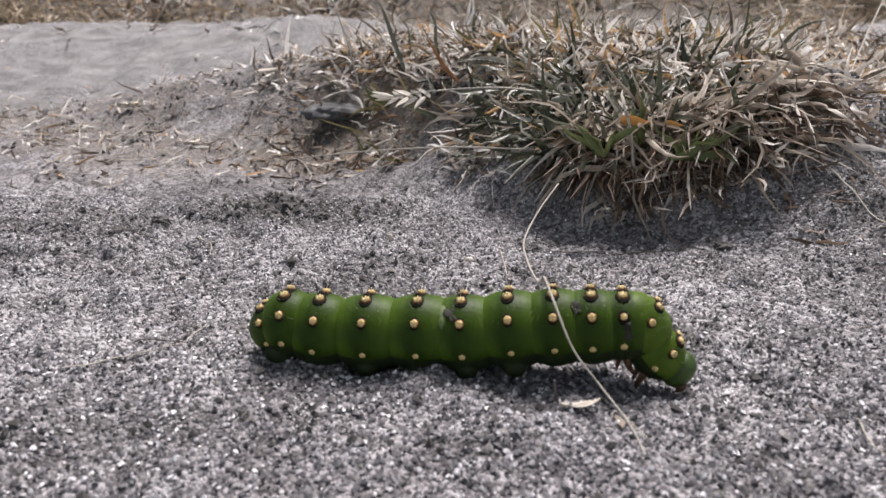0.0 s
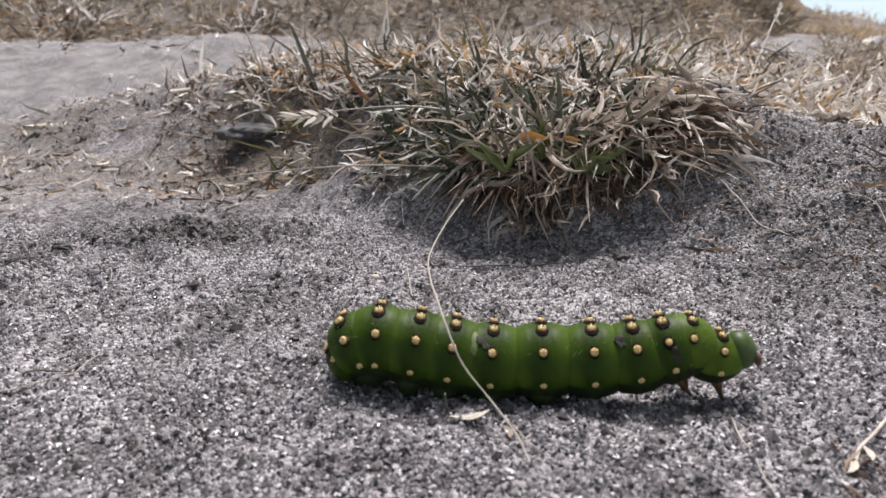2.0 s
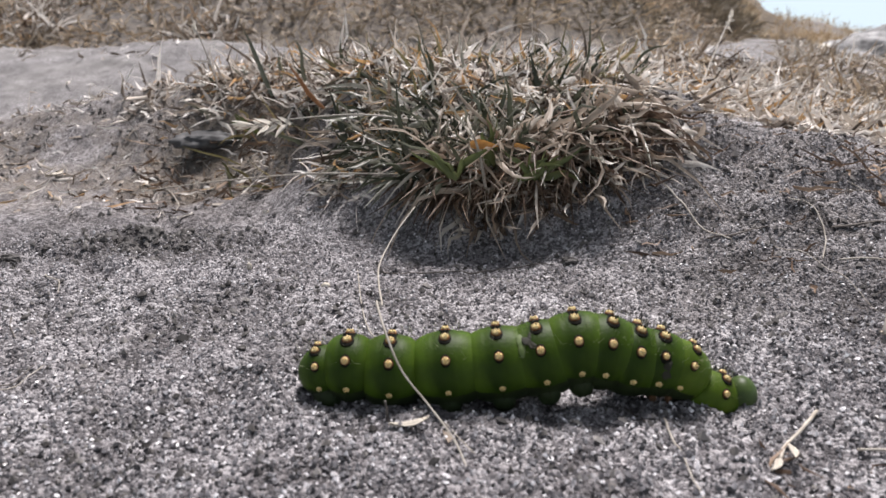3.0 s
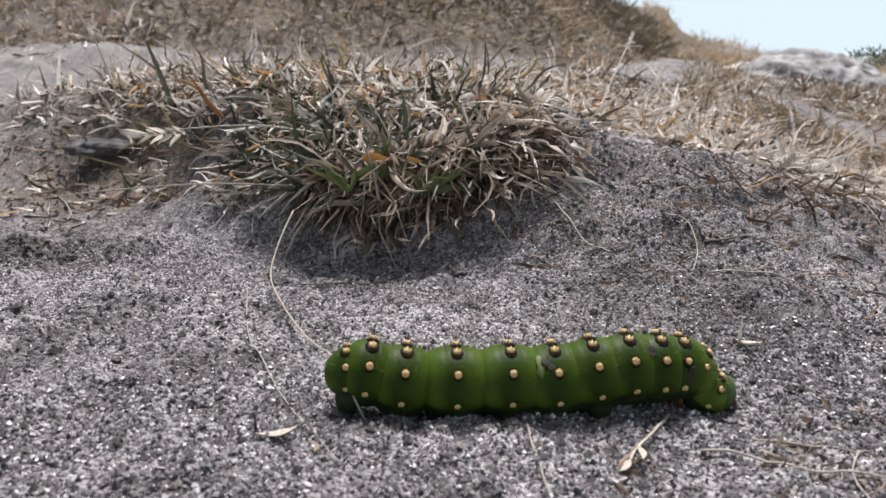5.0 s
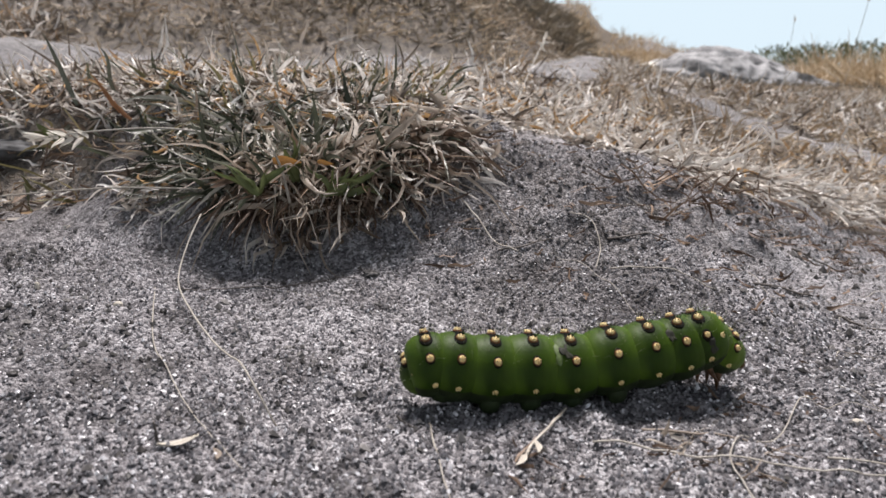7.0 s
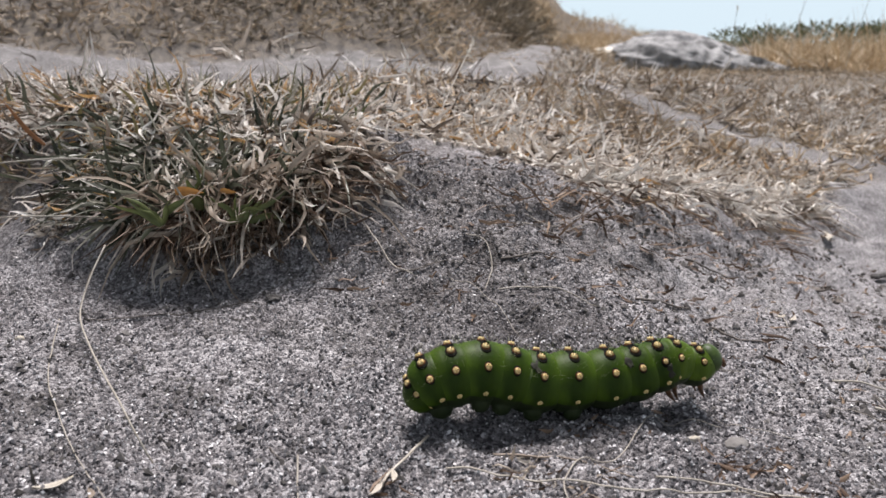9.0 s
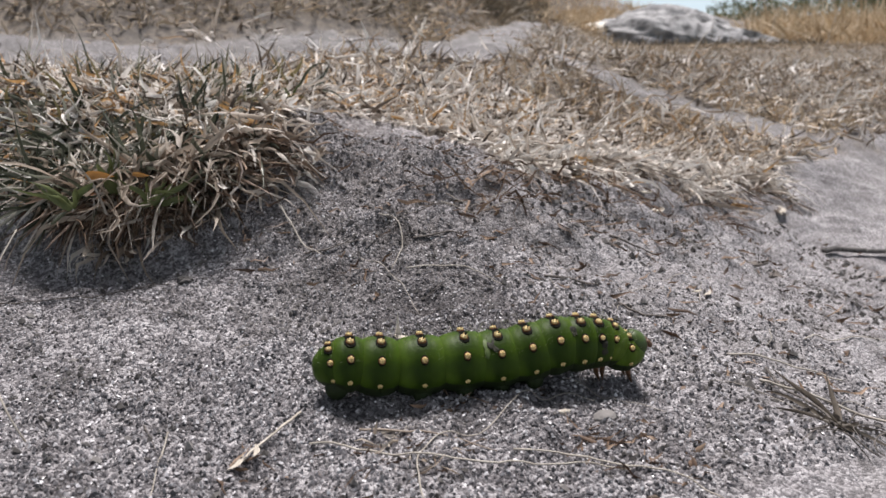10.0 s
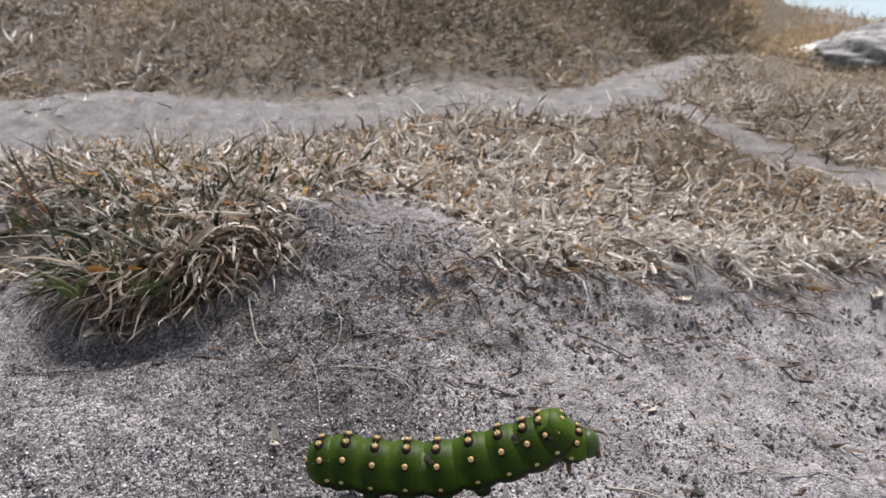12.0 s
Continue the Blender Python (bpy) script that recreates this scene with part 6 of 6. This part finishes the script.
    8: [(0, 17.7, 20.2, 5), (0.25, 17.5, 21.4, 11), (0.5, 17.1, 18.8, 6), (0.75, 16.1, 16.1, 2), (1, 14.6, 18.4, -7), (1.25, 15.1, 20.2, -15), (1.5, 17.5, 18.9, -3), (1.75, 18.3, 18.6, 10), (2, 17.6, 18.2, 10), (2.25, 16.8, 15.8, 6), (2.5, 15.3, 15.6, 1), (2.75, 13.9, 18.1, -8), (3, 14.8, 18.5, -13), (3.25, 17.0, 17.3, 1), (3.5, 17.7, 18.5, 14), (3.75, 17.1, 18.8, 14), (4, 16.4, 15.6, 8), (4.25, 15.0, 15.1, 3), (4.5, 13.7, 18.5, -9), (4.75, 14.7, 19.4, -16), (5, 17.0, 18.4, 1), (5.25, 17.6, 19.6, 15), (5.5, 17.1, 19.6, 14), (5.75, 16.3, 16.5, 9), (6, 14.6, 16.5, 3), (6.25, 13.3, 19.9, -11), (6.5, 14.5, 20.6, -18), (6.75, 16.8, 19.2, -0), (7, 17.2, 20.3, 13), (7.25, 16.6, 19.7, 11), (7.5, 16.0, 16.0, 5), (7.75, 14.4, 16.1, -1), (8, 13.4, 19.3, -14), (8.25, 15.1, 19.0, -14), (8.5, 17.2, 18.0, 3), (8.75, 17.2, 20.1, 13), (9, 16.4, 19.3, 10), (9.25, 15.8, 16.0, 5), (9.5, 14.3, 17.6, -2), (9.75, 14.2, 20.3, -11), (10, 16.6, 19.2, -1), (10.25, 17.9, 20.1, 18), (10.5, 17.1, 22.1, 23), (10.75, 16.4, 18.9, 16), (11, 15.0, 16.9, 10), (11.25, 13.1, 21.3, -2), (11.5, 13.9, 23.4, -12), (11.75, 16.5, 22.7, 10), (12, 17.0, 24.7, 24)],
    9: [(0, 21.6, 20.6, 4), (0.25, 21.6, 22.5, 12), (0.5, 21.8, 19.6, 7), (0.75, 21.1, 16.5, 4), (1, 18.9, 18.0, -8), (1.25, 18.7, 19.0, -20), (1.5, 21.1, 18.3, -12), (1.75, 22.1, 19.4, 13), (2, 21.8, 19.4, 16), (2.25, 21.6, 16.7, 9), (2.5, 20.1, 16.1, 5), (2.75, 17.8, 18.0, -5), (3, 18.2, 18.0, -12), (3.25, 20.5, 17.5, -1), (3.5, 21.2, 19.8, 20), (3.75, 20.9, 20.3, 19), (4, 20.8, 16.7, 12), (4.25, 19.3, 15.8, 8), (4.5, 17.1, 18.3, -7), (4.75, 17.6, 18.7, -18), (5, 20.0, 18.4, -4), (5.25, 20.8, 20.7, 22), (5.5, 20.7, 20.8, 19), (5.75, 20.5, 17.4, 11), (6, 18.7, 16.9, 5), (6.25, 16.6, 19.4, -14), (6.5, 17.4, 19.5, -26), (6.75, 19.8, 19.1, -10), (7, 20.5, 21.3, 14), (7.25, 20.3, 20.8, 12), (7.5, 20.4, 16.8, 7), (7.75, 18.7, 16.4, 2), (8, 17.0, 18.7, -12), (8.25, 18.5, 18.2, -17), (8.5, 20.9, 18.3, 1), (8.75, 20.9, 21.2, 17), (9, 20.6, 20.3, 13), (9.25, 20.4, 16.8, 11), (9.5, 18.3, 17.9, 5), (9.75, 17.4, 19.8, -10), (10, 19.7, 19.1, -5), (10.25, 20.8, 21.2, 20), (10.5, 20.1, 23.8, 26), (10.75, 20.1, 20.4, 17), (11, 19.0, 18.1, 14), (11.25, 16.5, 21.4, -3), (11.5, 16.9, 22.7, -17), (11.75, 19.7, 23.2, 4), (12, 20.4, 26.7, 33)],
    10: [(0, 23.6, 20.6, -37), (0.25, 23.7, 22.8, -18), (0.5, 24.9, 19.8, -14), (0.75, 24.5, 16.6, -16), (1, 22.2, 17.4, -20), (1.25, 21.7, 17.8, -33), (1.5, 22.9, 17.8, -48), (1.75, 23.4, 19.8, -33), (2, 24.0, 20.0, -8), (2.25, 24.9, 17.2, -11), (2.5, 23.5, 16.3, -16), (2.75, 21.1, 17.5, -21), (3, 21.5, 17.0, -31), (3.25, 22.8, 17.2, -38), (3.5, 22.7, 20.3, -27), (3.75, 23.0, 20.9, -11), (4, 23.8, 17.2, -11), (4.25, 22.3, 16.1, -13), (4.5, 19.9, 17.8, -20), (4.75, 20.3, 17.6, -31), (5, 21.6, 18.1, -40), (5.25, 21.6, 21.2, -25), (5.5, 22.2, 21.4, -8), (5.75, 23.0, 17.8, -10), (6, 21.3, 17.1, -14), (6.25, 19.1, 18.5, -22), (6.5, 19.7, 18.0, -35), (6.75, 21.3, 18.4, -42), (7, 21.5, 21.4, -25), (7.25, 22.4, 20.9, -10), (7.5, 23.4, 17.0, -11), (7.75, 21.8, 16.4, -14), (8, 20.2, 17.8, -22), (8.25, 21.6, 17.1, -32), (8.5, 22.9, 18.2, -34), (8.75, 22.4, 21.7, -14), (9, 23.0, 20.8, -4), (9.25, 23.3, 17.4, -4), (9.5, 21.0, 18.3, -6), (9.75, 20.2, 19.3, -14), (10, 22.0, 18.8, -20), (10.25, 22.1, 21.6, -17), (10.5, 21.6, 24.2, -3), (10.75, 22.6, 20.8, -4), (11, 21.5, 18.5, -9), (11.25, 19.0, 21.0, -19), (11.5, 19.4, 21.7, -34), (11.75, 20.8, 23.0, -44), (12, 20.6, 27.0, -25)],
    11: [(0, 26.6, 16.8, -46), (0.25, 28.0, 20.3, -21), (0.5, 30.5, 17.4, -6), (0.75, 30.0, 14.0, -7), (1, 27.3, 14.8, -9), (1.25, 25.8, 14.4, -23), (1.5, 25.3, 13.7, -46), (1.75, 26.0, 17.0, -36), (2, 28.3, 18.4, -5), (2.25, 30.3, 15.1, -4), (2.5, 29.2, 13.6, -11), (2.75, 26.9, 14.4, -14), (3, 26.6, 12.9, -23), (3.25, 26.5, 12.8, -37), (3.5, 26.3, 17.2, -30), (3.75, 28.0, 18.9, -8), (4, 29.6, 15.1, -3), (4.25, 27.9, 13.7, -6), (4.5, 25.3, 15.3, -9), (4.75, 24.7, 14.3, -20), (5, 24.6, 14.6, -34), (5.25, 24.9, 18.9, -28), (5.5, 27.0, 19.8, -5), (5.75, 28.4, 16.0, -0), (6, 26.7, 14.9, -4), (6.25, 24.3, 16.2, -9), (6.5, 23.9, 14.9, -25), (6.75, 24.3, 15.1, -41), (7, 24.8, 19.3, -25), (7.25, 27.3, 19.6, 1), (7.5, 29.0, 15.2, 2), (7.75, 27.4, 14.3, -1), (8, 25.7, 15.2, -6), (8.25, 25.9, 13.5, -19), (8.5, 26.2, 14.6, -30), (8.75, 26.1, 19.9, -13), (9, 27.8, 19.8, 1), (9.25, 28.8, 16.2, 4), (9.5, 26.5, 17.0, 4), (9.75, 25.4, 17.9, 4), (10, 26.0, 16.8, -3), (10.25, 25.2, 19.9, -11), (10.5, 25.9, 23.5, 8), (10.75, 28.0, 19.8, 10), (11, 26.9, 16.8, 2), (11.25, 24.2, 18.8, -6), (11.5, 23.5, 18.3, -21), (11.75, 23.7, 19.3, -35), (12, 24.1, 24.9, -19)],
    12: [(0, 29.2, 14.8, -37), (0.25, 30.7, 20.0, -7), (0.5, 33.4, 18.9, 27), (0.75, 32.7, 15.6, 29), (1, 30.4, 16.1, 23), (1.25, 29.0, 14.7, 7), (1.5, 27.8, 12.7, -22), (1.75, 28.4, 16.3, -16), (2, 31.3, 19.4, 17), (2.25, 33.6, 16.6, 24), (2.5, 32.8, 14.5, 14), (2.75, 30.9, 15.1, 10), (3, 30.4, 13.2, 4), (3.25, 29.5, 12.3, -11), (3.5, 28.9, 16.8, -10), (3.75, 30.7, 19.8, 17), (4, 32.4, 16.8, 31), (4.25, 30.9, 15.2, 27), (4.5, 28.7, 16.4, 19), (4.75, 28.0, 14.9, 10), (5, 27.1, 14.4, -5), (5.25, 26.4, 18.7, -5), (5.5, 28.2, 20.9, 40), (5.75, 30.0, 17.8, 51), (6, 28.6, 16.6, 42), (6.25, 26.6, 17.3, 24), (6.5, 26.1, 15.0, 5), (6.75, 25.8, 14.5, -18), (7, 26.2, 19.2, -3), (7.25, 29.0, 21.0, 38), (7.5, 31.0, 17.3, 48), (7.75, 29.8, 16.2, 40), (8, 28.5, 16.9, 30), (8.25, 28.6, 14.6, 22), (8.5, 28.3, 15.1, 13), (8.75, 28.2, 20.4, 12), (9, 30.4, 20.9, 25), (9.25, 31.3, 18.0, 36), (9.5, 29.3, 18.8, 33), (9.75, 28.2, 19.8, 35), (10, 27.9, 18.4, 40), (10.25, 26.6, 20.8, 32), (10.5, 27.5, 25.0, 44), (10.75, 30.0, 22.2, 50), (11, 29.2, 18.7, 41), (11.25, 27.4, 20.1, 22), (11.5, 27.1, 18.7, 6), (11.75, 26.6, 18.9, -9), (12, 27.0, 24.9, -1)],
}

CAT_START, CAT_TURN = (-0.024, 0.0975), -11.0


def motions():
    """The caterpillar crawls along a line; its rings rise and stretch in a wave."""
    ca, sa = math.cos(radians(CAT_TURN)), math.sin(radians(CAT_TURN))
    walk(caterpillar, [(t, pose(CAT_START[0] + s * 0.001 * ca, CAT_START[1] + s * 0.001 * sa, 0, 0, 0, CAT_TURN)) for t, s in GAIT["whole"]])
    # the tail drags the straw along, then lets it sink
    walk(long_straw, [(t, pose(*PIVOT, a, 0, c)) for t, a, c in ((0, 0, 0), (3.4, 0, 0), (3.8, 1, 1), (4.4, 5, 7), (5.0, 8, 13), (5.4, 8.5, 14), (12, 8.5, 14))])
    for i, piece in enumerate(cat_pieces):
        walk(piece, [(t, pose(s * 0.001, 0, z * 0.001, 0, -a, 0)) for t, s, z, a in GAIT[i]])


motions()
